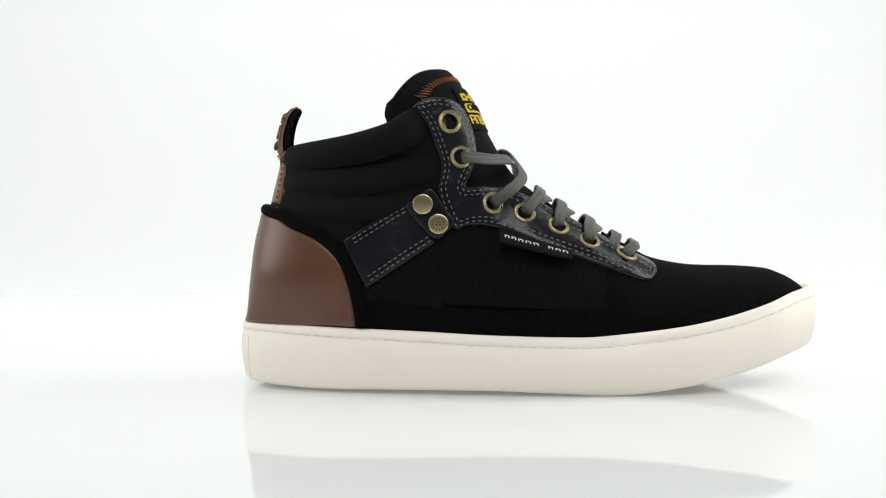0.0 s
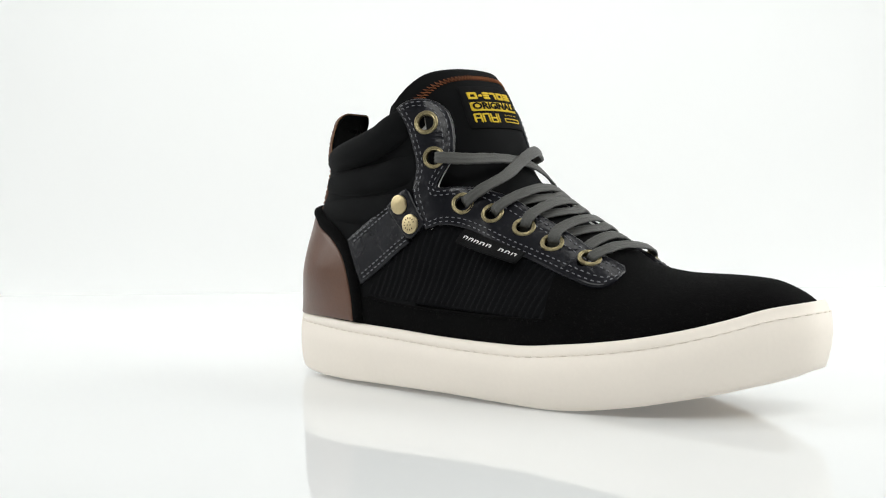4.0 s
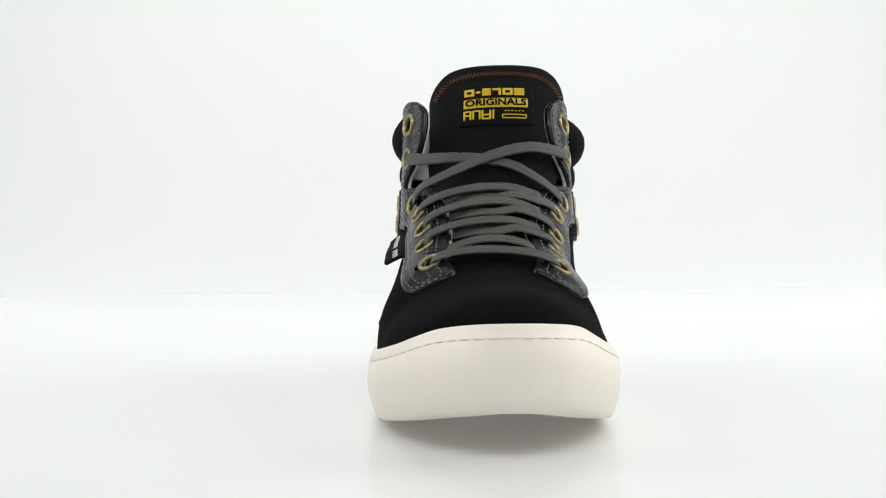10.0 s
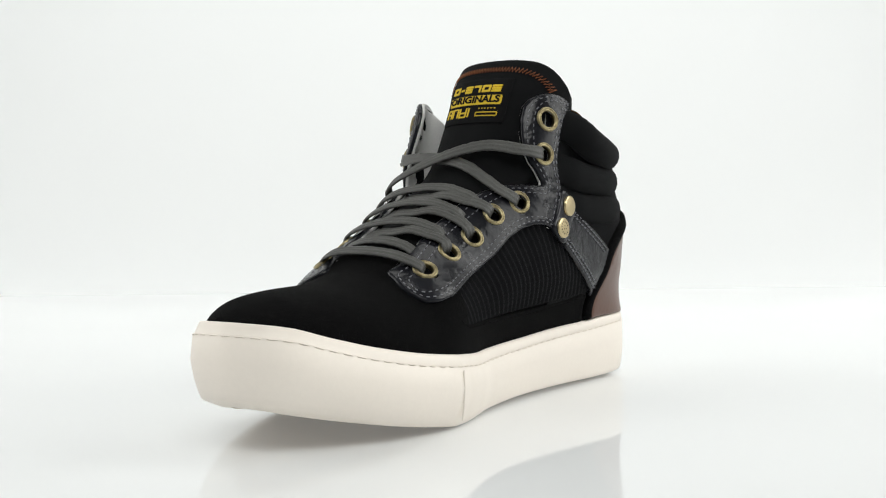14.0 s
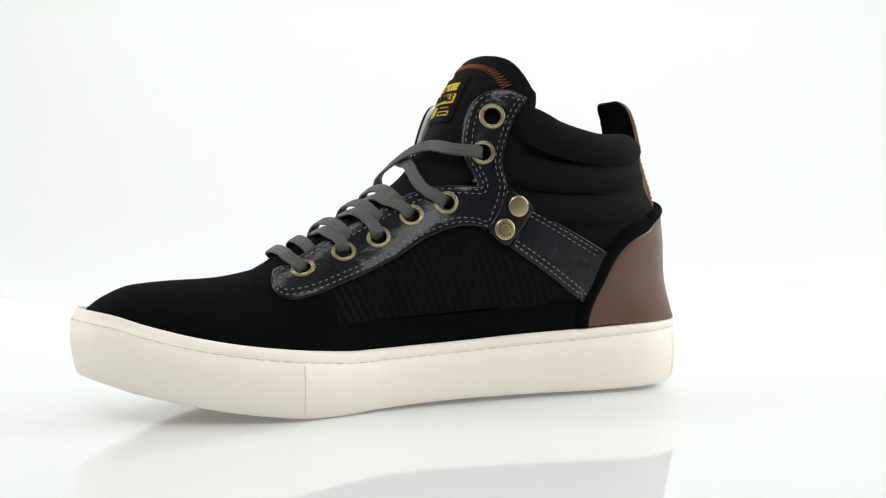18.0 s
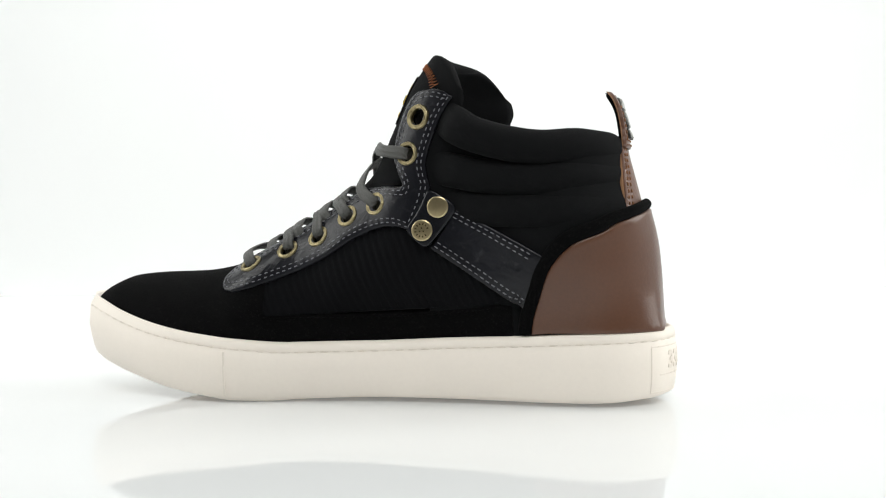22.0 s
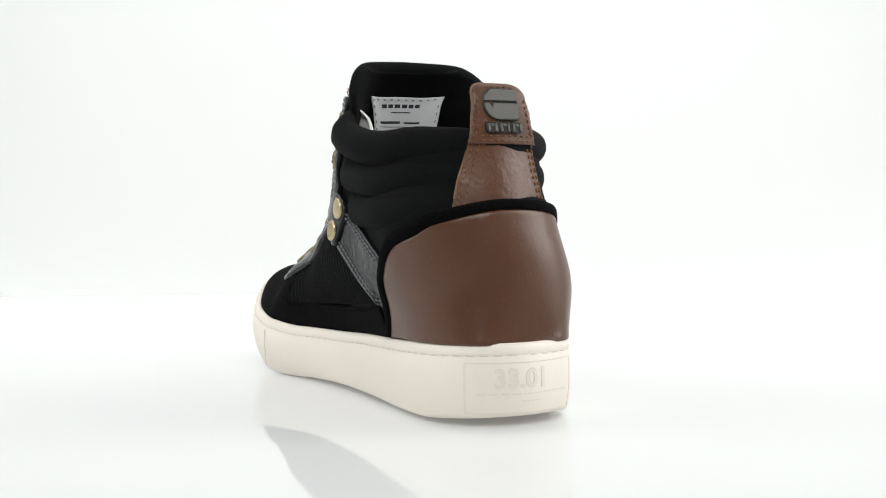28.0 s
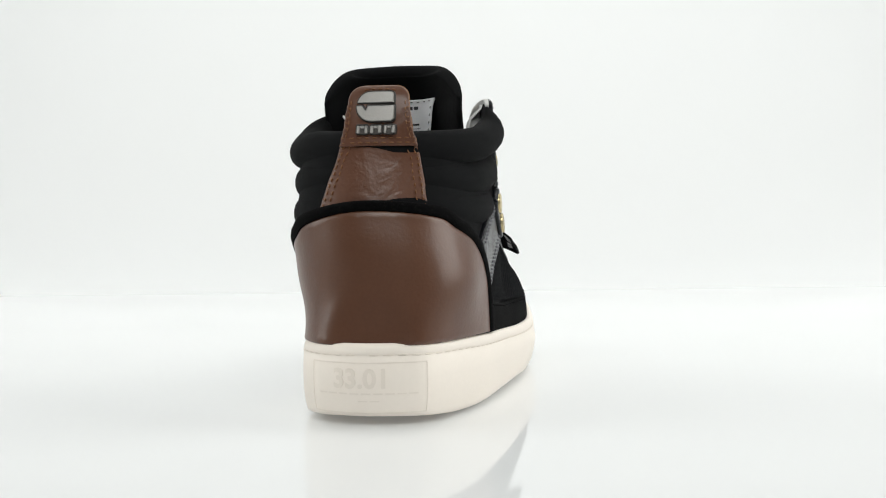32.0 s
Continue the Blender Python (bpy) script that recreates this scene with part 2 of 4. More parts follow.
def half_width(x, z, side):
    """The wall's distance from the middle, before it rounds in at heel and instep."""
    xx = max(x, 0.058)
    b = BASE_IN(xx) if side > 0 else -BASE_OUT(xx)
    u = ANKLE_IN(x) if side > 0 else ANKLE_OUT(x)
    u = u + (b - u) * smoothstep((x - .13) / .07)
    belly = .0014 * math.exp(-((z - .066) / .017) ** 2) * smoothstep((x - .08) / .03) * (1 - smoothstep((x - .15) / .04))
    ball = (.0024 if side > 0 else .0014) * math.exp(-((z - .052) / .016) ** 2) * smoothstep((x - .13) / .03) * (1 - smoothstep((x - .19) / .03))
    return b + (u - b) * smoothstep((z - FOOT_Z(x)) / .032) + belly + ball


def wall(x, z, side):
    """The point of the upper's side at length x and height z."""
    w = half_width(x, z, side)
    q = (x - HEEL_X(z)) / (0.043 + 0.007 * smoothstep((z - .055) / .03))
    if q < 1:
        k = 2.0 if side > 0 else 2.42
        w *= max(0.0, 1 - (1 - max(0.0, q)) ** k) ** (1 / k)
    y = side * w + 0.0055 * smoothstep((.10 - x) / .07) * smoothstep((z - .05) / .04)
    if side > 0:
        y -= 0.0011 * smoothstep((.10 - x) / .06) * smoothstep((x - HEEL_X(z)) / .014) * smoothstep((z - .036) / .032) * smoothstep((.098 - z) / .03)
    if x < .07 and z < .062:
        edge = BASE_IN(x) if side > 0 else BASE_OUT(x)
        y = edge + (y - edge) * smoothstep((z - .030) / .030)
    z0, n = FOOT_Z(x), CREST_N(x)
    t = min(0.9995, max(0.0, (z - z0) / max(1e-4, CREST_Z(x) - z0)))
    f = (1 - t ** n) ** (1 / n)
    c = crest_y(x)
    return Vector((x, c + (y - c) * f, z))


def bend(p, z):
    """From the way p round the heel (its sign is the side) to the length x."""
    a = abs(p)
    return HEEL_X(z) + (a * a / (2 * R_HEEL) if a < R_HEEL else a - R_HEEL / 2)


def way(x, z, side):
    d = max(0.0, x - HEEL_X(z))
    return side * (math.sqrt(2 * R_HEEL * d) if d < R_HEEL / 2 else d + R_HEEL / 2)


def surf(p, z, off=0.0):
    """The point on the upper at (p, z), raised by off."""
    side = 1 if p >= 0 else -1
    v = wall(bend(p, z), z, side)
    if off == 0.0:
        return v
    return v + surf_n(p, z) * off


def surf_n(p, z):
    e = 0.0006
    a = surf(p + e, z) - surf(p - e, z)
    b = surf(p, z + e) - surf(p, z - e)
    n = a.cross(b).normalized()
    c = surf(p, z)
    return n if n.dot(Vector((c.x - max(.045, min(c.x, .2)), c.y, 0.3 * (c.z - .04)))) > 0 else -n


def on_side(poly, side):
    """A side-view outline of (x, z) as (p, z) on that side."""
    return [Vector((way(x, z, side), z, 0)) for x, z in poly]


def rounded(poly, r=0.003, n=4):
    """Cuts the corners of a closed outline round."""
    out = []
    N = len(poly)
    for i in range(N):
        a, b, c = Vector(poly[i - 1]), Vector(poly[i]), Vector(poly[(i + 1) % N])
        u, v = a - b, c - b
        k = min(r, u.length * .45, v.length * .45)
        s, e = b + u.normalized() * k, b + v.normalized() * k
        for j in range(n + 1):
            t = j / n
            out.append(s * (1 - t) ** 2 + b * 2 * t * (1 - t) + e * t * t)
    return [tuple(p) for p in out]


def inside(pt, poly):
    x, y = pt[0], pt[1]
    odd = False
    for i in range(len(poly)):
        a, b = poly[i - 1], poly[i]
        if (a[1] > y) != (b[1] > y) and x < (b[0] - a[0]) * (y - a[1]) / (b[1] - a[1]) + a[0]:
            odd = not odd
    return odd


def inset_ring(ring, d):
    """The closed 2D ring moved inwards by d."""
    N = len(ring)
    area = sum(ring[i - 1][0] * ring[i][1] - ring[i][0] * ring[i - 1][1] for i in range(N))
    s = 1 if area > 0 else -1
    out = []
    for i in range(N):
        t = (ring[(i + 1) % N] - ring[i - 1])
        t = Vector((t.x, t.y, 0)).normalized()
        out.append(ring[i] + Vector((-t.y, t.x, 0)) * (s * d))
    return out


def panel(poly, base, thick, bevel=0.0009, res=0.003, step=0.0016, disp=None, holes=(), place=surf, sink=0.0012):
    """A piece of leather or cloth of that outline in (p, z), lying on the upper, with a rounded edge. Returns a bmesh."""
    from mathutils.geometry import delaunay_2d_cdt
    outer_ring = even([Vector((v[0], v[1], 0)) for v in poly], step, closed=True)
    inner_ring = inset_ring(outer_ring, bevel)
    mid_ring = inset_ring(outer_ring, bevel * .3)
    n = len(outer_ring)
    pts = [Vector((v.x, v.y)) for v in inner_ring]
    edges = [(i, (i + 1) % n) for i in range(n)]
    cuts = []
    for hx, hz, hr in holes:
        k0 = len(pts)
        cut = [Vector((hx + hr * math.cos(a * math.pi / 8), hz + hr * math.sin(a * math.pi / 8))) for a in range(16)]
        cuts.append(cut)
        pts += cut
        edges += [(k0 + i, k0 + (i + 1) % 16) for i in range(16)]
    xs = [v.x for v in inner_ring]
    ys = [v.y for v in inner_ring]
    tight = inset_ring(outer_ring, bevel + res * .35)
    nx, ny = int((max(xs) - min(xs)) / res) + 1, int((max(ys) - min(ys)) / res) + 1
    for i in range(nx):
        for j in range(ny):
            q = Vector((min(xs) + (i + .5) * res, min(ys) + (j + .5 * (i % 2)) * res))
            if inside(q, tight) and all((q - Vector((h[0], h[1]))).length > h[2] * 1.25 for h in holes):
                pts.append(q)
    vs, _, fs, *_ = delaunay_2d_cdt(pts, edges, [], 1, 1e-7)
    bm = bmesh.new()
    ring_map = {}
    made = []
    for v in vs:
        o = base + thick + (disp(v.x, v.y) if disp else 0.0)
        made.append(bm.verts.new(place(v.x, v.y, o)))
    for f in fs:
        c = sum((vs[i] for i in f), Vector((0, 0))) / len(f)
        if any(inside(c, cut) for cut in cuts) or not inside(c, inner_ring):
            continue
        try:
            bm.faces.new([made[i] for i in f])
        except ValueError:
            pass
    rim = []
    for i in range(n):
        rim.append(min(range(len(vs)), key=lambda k: (vs[k] - pts[i]).length_squared) if i >= len(vs) or (vs[i] - pts[i]).length > 1e-6 else i)
    rings = [[made[k] for k in rim]]
    for ring, o in ((mid_ring, base + thick * .8), (outer_ring, base + thick * .35), (outer_ring, base - sink)):
        rings.append([bm.verts.new(place(v.x, v.y, o)) for v in ring])
    for r, s in zip(rings, rings[1:]):
        for i in range(n):
            try:
                bm.faces.new((r[i], r[(i + 1) % n], s[(i + 1) % n], s[i]))
            except ValueError:
                pass
    for v in [v for v in bm.verts if not v.link_faces]:
        bm.verts.remove(v)
    return bm


def stitches(line, ups, length=0.0024, gap=0.0013, r=0.00028, lift=0.0002, bm=None):
    """Single stitches along a line of points with normals; each a small tapered bar."""
    bm = bm or bmesh.new()
    L = [0.0]
    for a, b in zip(line, line[1:]):
        L.append(L[-1] + (b - a).length)

    def at(s):
        i = 0
        while i < len(L) - 2 and L[i + 1] < s:
            i += 1
        k = (s - L[i]) / max(1e-9, L[i + 1] - L[i])
        return line[i].lerp(line[i + 1], k), ups[i].lerp(ups[i + 1], k).normalized()
    s = gap
    while s + length < L[-1]:
        a, n = at(s)
        b, _ = at(s + length)
        t = (b - a).normalized()
        w = t.cross(n).normalized() * r
        u = n * (r + lift)
        ends = []
        for k, wd, hh in ((0, .5, -.4), (.22, 1, 1), (.78, 1, 1), (1, .5, -.4)):
            c = a.lerp(b, k)
            ends.append([bm.verts.new(c + w * wd - n * r), bm.verts.new(c + w * wd * .6 + u * hh), bm.verts.new(c - w * wd * .6 + u * hh), bm.verts.new(c - w * wd - n * r)])
        for e, f in zip(ends, ends[1:]):
            for j in range(4):
                bm.faces.new((e[j], e[(j + 1) % 4], f[(j + 1) % 4], f[j]))
        s += length + gap
    return bm


def seam(bm, poly2d, off, closed=False, place=surf, **kw):
    """Stitches along a 2D line of (p, z) on the upper."""
    line = even([Vector((v[0], v[1], 0)) for v in poly2d], 0.001, closed)
    if closed:
        line.append(line[0])
    pts = [place(v.x, v.y, off) for v in line]
    ups = [surf_n(v.x, v.y) if place is surf else place(v.x, v.y, off + 0.001) - place(v.x, v.y, off) for v in line]
    return stitches(pts, ups, bm=bm, **kw)


def lettering(text, size, mat, parent, name, place, u_mid, v_mid, off, wide=1.0):
    cu = bpy.data.curves.new(name, "FONT")
    cu.body, cu.size, cu.align_x, cu.align_y, cu.extrude = text, size, "CENTER", "CENTER", 0.00012
    cu.resolution_u, cu.offset = 3, size * 0.03
    tmp = new(name, cu)
    me = bpy.data.meshes.new_from_object(tmp.evaluated_get(bpy.context.evaluated_depsgraph_get()))
    bpy.data.objects.remove(tmp)
    for v in me.vertices:
        v.co = place(u_mid + v.co.x * wide, v_mid - v.co.y * 1.0, off + v.co.z)
    me.materials.clear()
    me.materials.append(mat)
    ob = new(name, me)
    ob.parent = parent
    return ob


# ---------------------------------------------------------------- studio
def quad_grid(name, fn, nu, nv, mat):
    bm = bmesh.new()
    g = [[bm.verts.new(fn(i / nu, j / nv)) for j in range(nv + 1)] for i in range(nu + 1)]
    for i in range(nu):
        for j in range(nv):
            bm.faces.new((g[i][j], g[i + 1][j], g[i + 1][j + 1], g[i][j + 1]))
    return part(name, bm, mat)


def box(name, lo, hi, mat):
    bm = bmesh.new()
    bmesh.ops.create_cube(bm, size=1)
    for v in bm.verts:
        v.co = Vector([lo[k] + (v.co[k] + .5) * (hi[k] - lo[k]) for k in range(3)])
    return part(name, bm, mat, smooth=False)


EDGE_Y, START, BEND = -1.1, 0.52, 1.9
SWEEP = np.linspace(0, BEND, 401)
tilt = np.pi / 2 * (SWEEP / BEND) ** 2 * (3 - 2 * SWEEP / BEND)
SWEEP_Y = START + np.cumsum(np.cos(tilt)) * BEND / 400
SWEEP_Z = np.cumsum(np.sin(tilt)) * BEND / 400


def table(u, v):
    """White acrylic sheet: a thin rounded front edge, flat, then sweeping up behind in a wide bend."""
    x = -1.8 + 3.6 * u
    s = v * 4.0 - 0.012
    if s < 0:
        return Vector((x, EDGE_Y, s))
    if s < START - EDGE_Y:
        return Vector((x, EDGE_Y + s, 0.0))
    s -= START - EDGE_Y
    return Vector((x, float(np.interp(s, SWEEP, SWEEP_Y)), float(np.interp(s, SWEEP, SWEEP_Z)) + max(0.0, s - BEND)))


tagged(quad_grid("floor", table, 6, 160, PLEXI), "white glossy translucent acrylic table sweeping up behind", "floor", kind="structure")
tagged(box("studio_floor", (-1.8, -1.8, -0.80), (1.8, 1.8, -0.75), STUDIO_FLOOR), "dark grey studio floor under the table", "floor", kind="structure")
for nm, lo, hi in (("wall_left", (-1.84, -1.8, -0.75), (-1.8, 1.8, 2.0)), ("wall_right", (1.8, -1.8, -0.75), (1.84, 1.8, 2.0)),
                   ("wall_behind", (-1.8, -1.84, -0.75), (1.8, -1.8, 2.0)), ("wall_back", (-1.8, 1.8, -0.75), (1.8, 1.84, 2.0)),
                   ("ceiling", (-1.84, -1.84, 2.0), (1.84, 1.84, 2.04))):
    tagged(box(nm, lo, hi, DARK_WALL if nm == "wall_behind" else CEILING if nm == "ceiling" else WALLS), "plain dark studio wall" if nm == "wall_behind" else "plain grey studio wall" if nm != "ceiling" else "plain dark grey studio ceiling", "wall" if nm != "ceiling" else "ceiling", kind="structure")

# ---------------------------------------------------------------- the shoe
shoe = tagged(new("high_top_sneaker"), "black suede high-top sneaker with brown leather heel, grey laces, cream sole", "shoe")


# sole: cup of cream rubber with a rolled rim, and the tan outsole under it
def sole_parts():
    bm = bmesh.new()
    rows = []
    for p, n in zip(EDGE, EDGE_N):
        zt, zb = SOLE_TOP(p.x), SOLE_LOW(p.x)
        h = zt - zb
        toe = smoothstep((p.x - .22) / .07)
        tip = toe * max(0.0, n.x)
        fore = smoothstep((p.x - .14) / .05) * (1 - max(0.0, n.x)) ** .5
        top = .0014 * fore
        prof = [(-.0085, zt - .007), (-.0052 - top * .5, zt - .0028), (-.0036 - top, zt - .0006), (-.0022 - top, zt), (-.0009 - .0011 * toe - top, zt - .0005), (-.0002 - .0010 * toe - top, zt - .002),
                (.0001 - .0005 * toe - top * .8, zt - .0042), (-.0001 - top * .7, zt - .0046), (-.0001 - top * .7, zt - .0050), (.0003 - top * .6, zt - .0055), (.0006 + .0002 * toe, zb + h * .55),
                (.0005 - .0004 * toe - .0008 * fore, zb + h * .34), (-.0001 - .0009 * toe - .0016 * fore, zb + h * .17), (-.0007 - .0012 * toe - .0022 * fore, zb + h * .08),
                (-.0011 - .0013 * toe - .0026 * fore, zb + .0010 + .0012 * tip), (-.0019 - .0015 * toe - .0028 * fore - .0030 * tip, zb + .0004 + .0004 * tip),
                (-.0040 - .002 * toe - .0028 * fore - .0065 * tip, zb + .0003 - .0024 * tip), (-.0090 - .003 * toe - .0020 * fore - .0065 * tip, zb + .0003 - .0026 * tip)]
        rows.append([bm.verts.new((p.x + n.x * o, p.y + n.y * o, z)) for o, z in prof])
    N = len(rows)
    for i in range(N):
        a, b = rows[i], rows[(i + 1) % N]
        for j in range(len(a) - 1):
            bm.faces.new((a[j], b[j], b[j + 1], a[j + 1]))
    sole = part("sole", bm, RUBBER, shoe, "cream rubber cup sole with stitched rim")
    bm = bmesh.new()
    rows = []
    for p, n in zip(EDGE, EDGE_N):
        zb, toe = SOLE_LOW(p.x), smoothstep((p.x - .22) / .07)
        tip = toe * max(0.0, n.x)
        k, zb = .003 * toe + .0065 * tip, zb - .0026 * tip
        rows.append([bm.verts.new((p.x + n.x * o, p.y + n.y * o, z)) for o, z in ((-.0080 - k, zb + .0030), (-.0080 - k, zb + .0003), (-.0090 - k, zb), (-.016 - .006 * tip, zb))])
    for i in range(N):
        a, b = rows[i], rows[(i + 1) % N]
        for j in range(3):
            bm.faces.new((a[j], b[j], b[j + 1], a[j + 1]))
    bm.faces.new([r[3] for r in rows])
    part("outsole", bm, OUTSOLE, shoe, "tan rubber outsole")
    # rim stitching in its groove
    groove = [.0002 - .00098 * smoothstep((p.x - .14) / .05) * (1 - max(0.0, n.x)) ** .5 for p, n in zip(EDGE, EDGE_N)]
    line = [Vector((p.x + n.x * g, p.y + n.y * g, SOLE_TOP(p.x) - .0048)) for p, n, g in zip(EDGE, EDGE_N, groove)]
    ring = even(line, .0012, closed=True)
    ups = []
    for q in ring:
        k = min(range(N), key=lambda i: (EDGE[i].x - q.x) ** 2 + (EDGE[i].y - q.y) ** 2)
        ups.append(EDGE_N[k])
    part("stitching", stitches(ring + ring[:1], ups + ups[:1], length=.0042, gap=.0018, r=.00025, lift=0), THREAD_SOLE, sole)
    # mould seam on the inner side and the frame and figures of the heel plate
    def rub(name, quads, mat=RUBBER_MARK_SHADED):
        bm = bmesh.new()
        for (a0, z0), (a1, z1) in quads:
            c = []
            for a, z in ((a0, z0), (a1, z0), (a1, z1), (a0, z1)):
                c.append(heel_pt(a, z))
            f = [bm.verts.new(v) for v, o in c]
            g = [bm.verts.new(v + o * .00018) for v, o in c]
            bm.faces.new(g)
            for i in range(4):
                bm.faces.new((f[i], f[(i + 1) % 4], g[(i + 1) % 4], g[i]))
        return part(name, bm, mat, sole, smooth=False)

    ring = [(p, n) for p, n in zip(EDGE, EDGE_N)]
    order = sorted(range(N), key=lambda i: (i - back + N // 2) % N)
    arc = [0.0]
    idx = [order[0]]
    for k in order[1:]:
        arc.append(arc[-1] + (EDGE[k] - EDGE[idx[-1]]).length)
        idx.append(k)
    zero = arc[order.index(back)]

    def heel_pt(a, z):
        s = zero + a
        j = min(range(len(arc) - 1), key=lambda i: abs(arc[i] - s))
        j = min(max(j, 1), len(arc) - 2)
        if arc[j] > s:
            j -= 1
        t = (s - arc[j]) / (arc[j + 1] - arc[j])
        p = EDGE[idx[j]].lerp(EDGE[idx[j + 1]], t)
        n = EDGE_N[idx[j]].lerp(EDGE_N[idx[j + 1]], t).normalized()
        zt, zb = SOLE_TOP(p.x), SOLE_LOW(p.x)
        k = (z - zb) / (zt - zb)
        o = np.interp(k, [.07, .16, .32, .55, .83], [-.0007, -.0001, .0005, .0006, .0003])
        return Vector((p.x + n.x * o, p.y + n.y * o, z)), n
    sgn = 1 if EDGE[idx[min(len(idx) - 1, order.index(back) + 8)]].y > EDGE[idx[order.index(back)]].y else -1
    w, t = .0265, .0005
    fr = []
    for k in range(12):
        a0, a1 = -w + 2 * w * k / 12, -w + 2 * w * (k + 1) / 12
        fr.append(((a0, .0255), (a1, .0255 + t)))
        fr.append(((a0, .0045), (a1, .0045 + t)))
    for z in range(6):
        for a in (-w, w):
            fr.append(((a - t / 2, .0045 + z * .0035), (a + t / 2, .008 + z * .0035)))
    rub("heel_frame", fr)
    figs = []
    for k in range(9):
        a = -.0215 + k * .005
        figs.append(((a, .0126), (a + .0038, .0132)))
    for k in range(2):
        figs.append(((-.003 + k * .005, .0095), (.001 + k * .005, .0100)))
    rub("small_print", figs)
    lettering("33.01", .0112, RUBBER_MARK_SHADED, sole, "moulded_number", lambda u, v, o: heel_pt(-sgn * (u - .002), -v)[0] + heel_pt(-sgn * (u - .002), -v)[1] * (.0001 + o), 0, -.0188, .0001)
    k = min((i for i in range(N) if EDGE[i].y > 0), key=lambda i: abs(EDGE[i].x - .2066))
    bm = bmesh.new()
    t = Vector((EDGE_N[k].y, -EDGE_N[k].x, 0))
    rows = []
    for z, o in ((.003, -.0004), (.008, .0004), (.016, .0009), (.0235, .0006)):
        c = Vector((EDGE[k].x, EDGE[k].y, z)) + EDGE_N[k] * o
        rows.append([bm.verts.new(c - t * .0004 - EDGE_N[k] * .0005), bm.verts.new(c), bm.verts.new(c + t * .0004 - EDGE_N[k] * .0005)])
    for r, q in zip(rows, rows[1:]):
        bm.faces.new((r[0], r[1], q[1], q[0]))
        bm.faces.new((r[1], r[2], q[2], q[1]))
    part("mould_seam", bm, RUBBER_MARK_SHADED, sole)


sole_parts()


# upper: base shells -------------------------------------------------------
def toe_vamp():
    bm = bmesh.new()
    ns, na = 44, 56
    rows = []
    for i in range(ns + 1):
        x = .190 + (XE - .0004 - .190) * math.sin(i / ns * math.pi / 2)
        n = CREST_N(x)
        z0, z1, c = FOOT_Z(x), CREST_Z(x), crest_y(x)
        row = []
        for j in range(na + 1):
            a = math.pi * j / na
            side = -1 if j <= na / 2 else 1
            f = abs(math.cos(a)) ** (2 / n)
            z = z0 + (z1 - z0) * math.sin(a) ** (2 / n)
            w = half_width(x, z, side)
            row.append(bm.verts.new((x, c + (side * w - c) * f, z)))
        rows.append(row)
    for r, s in zip(rows, rows[1:]):
        for j in range(na):
            bm.faces.new((r[j], r[j + 1], s[j + 1], s[j]))
    bmesh.ops.remove_doubles(bm, verts=bm.verts, dist=1e-6)
    return part("toe_vamp", bm, SUEDE, shoe, "black suede toe")


toe_vamp()


def shell_outline(side):
    return on_side([(.10, .022), (.2, .022), (.2, .061), (.185, .069), (.165, .0785), (.15, .087), (.135, .095), (.122, .099), (.11, .105), (.10, .105)], side)


for s in (-1, 1):
    part("quarter", panel(shell_outline(s), -.0028, .0008, res=.004), SUEDE, shoe)
heel_poly = ([Vector((way(x, z, -1), z, 0)) for x, z in ((.098, .128), (.1115, .127), (.1125, .105), (.1125, .028), (.08, .028), (.05, .029))]
             + [Vector((p, .030, 0)) for p in (-.045, -.03, -.015, 0, .015, .03, .045)]
             + [Vector((way(x, z, 1), z, 0)) for x, z in ((.05, .029), (.08, .028), (.1125, .028), (.1125, .105), (.1115, .127), (.098, .128))]
             + [Vector((p, .116, 0)) for p in (.08, .06, .03, 0, -.03, -.06, -.08)])
part("ankle_quarter", panel(heel_poly, -.0016, .0008, res=.004), NEOPRENE, shoe)


# eyestay: leather facing with eyelets --------------------------------------
def facing_edge(x):
    """Height of the facing's inner edge over the tongue."""
    z0 = FOOT_Z(x)
    return z0 + (CREST_Z(x) - z0) * .93


EYELETS = {-1: [(.1137, .1316), (.1191, .1143), (.1341, .0914), (.1499, .0862), (.1662, .0793), (.1816, .0719), (.1996, .0650)],
           1: [(.1136, .1311), (.1187, .1145), (.1351, .0915), (.1504, .0857), (.1657, .0759), (.1820, .0696), (.2007, .0626)]}
DROP = {-1: 0.0, 1: -.0048}


def facing_outline(side, lift=0.0):
    d = DROP[side]
    top = [(.0972, .1398), (.1005, .1422), (.1048, .1436), (.1096, .1438), (.1140, .1430), (.1178, .1406), (.1208, .1368), (.1232, .1310),
           (.1250, .1245), (.1262, .1175), (.1255, .1110), (.1230, .1050), (.1210, .1000), (.1225, .0993)]
    inner_edge = [(.1310, .0998), (.1395, .0992), (.1475, .0965)] + [(x, facing_edge(x)) for x in (.156, .166, .174, .182, .190, .198, .206, .212)]
    low = [(.2152, .0590), (.2148, .0560), (.2118, .0532), (.2070, .0533), (.1975, .0568), (.1863, .0610), (.1740, .0655), (.1600, .0707), (.1480, .0757), (.1373, .0795),
           (.1300, .0812), (.1236, .0812), (.1165, .0790), (.1125, .0850), (.1092, .0920), (.1080, .0990), (.1095, .1045), (.1103, .1095), (.1092, .1150), (.1066, .1225), (.1030, .1310)]
    low = [(x + (lift * .7 if x < .118 else 0.0), z + (lift if x > .118 else 0.0) + d * smoothstep((x - .14) / .03) * (1 - .45 * smoothstep((x - .193) / .019))) for x, z in low]
    return top + inner_edge + low


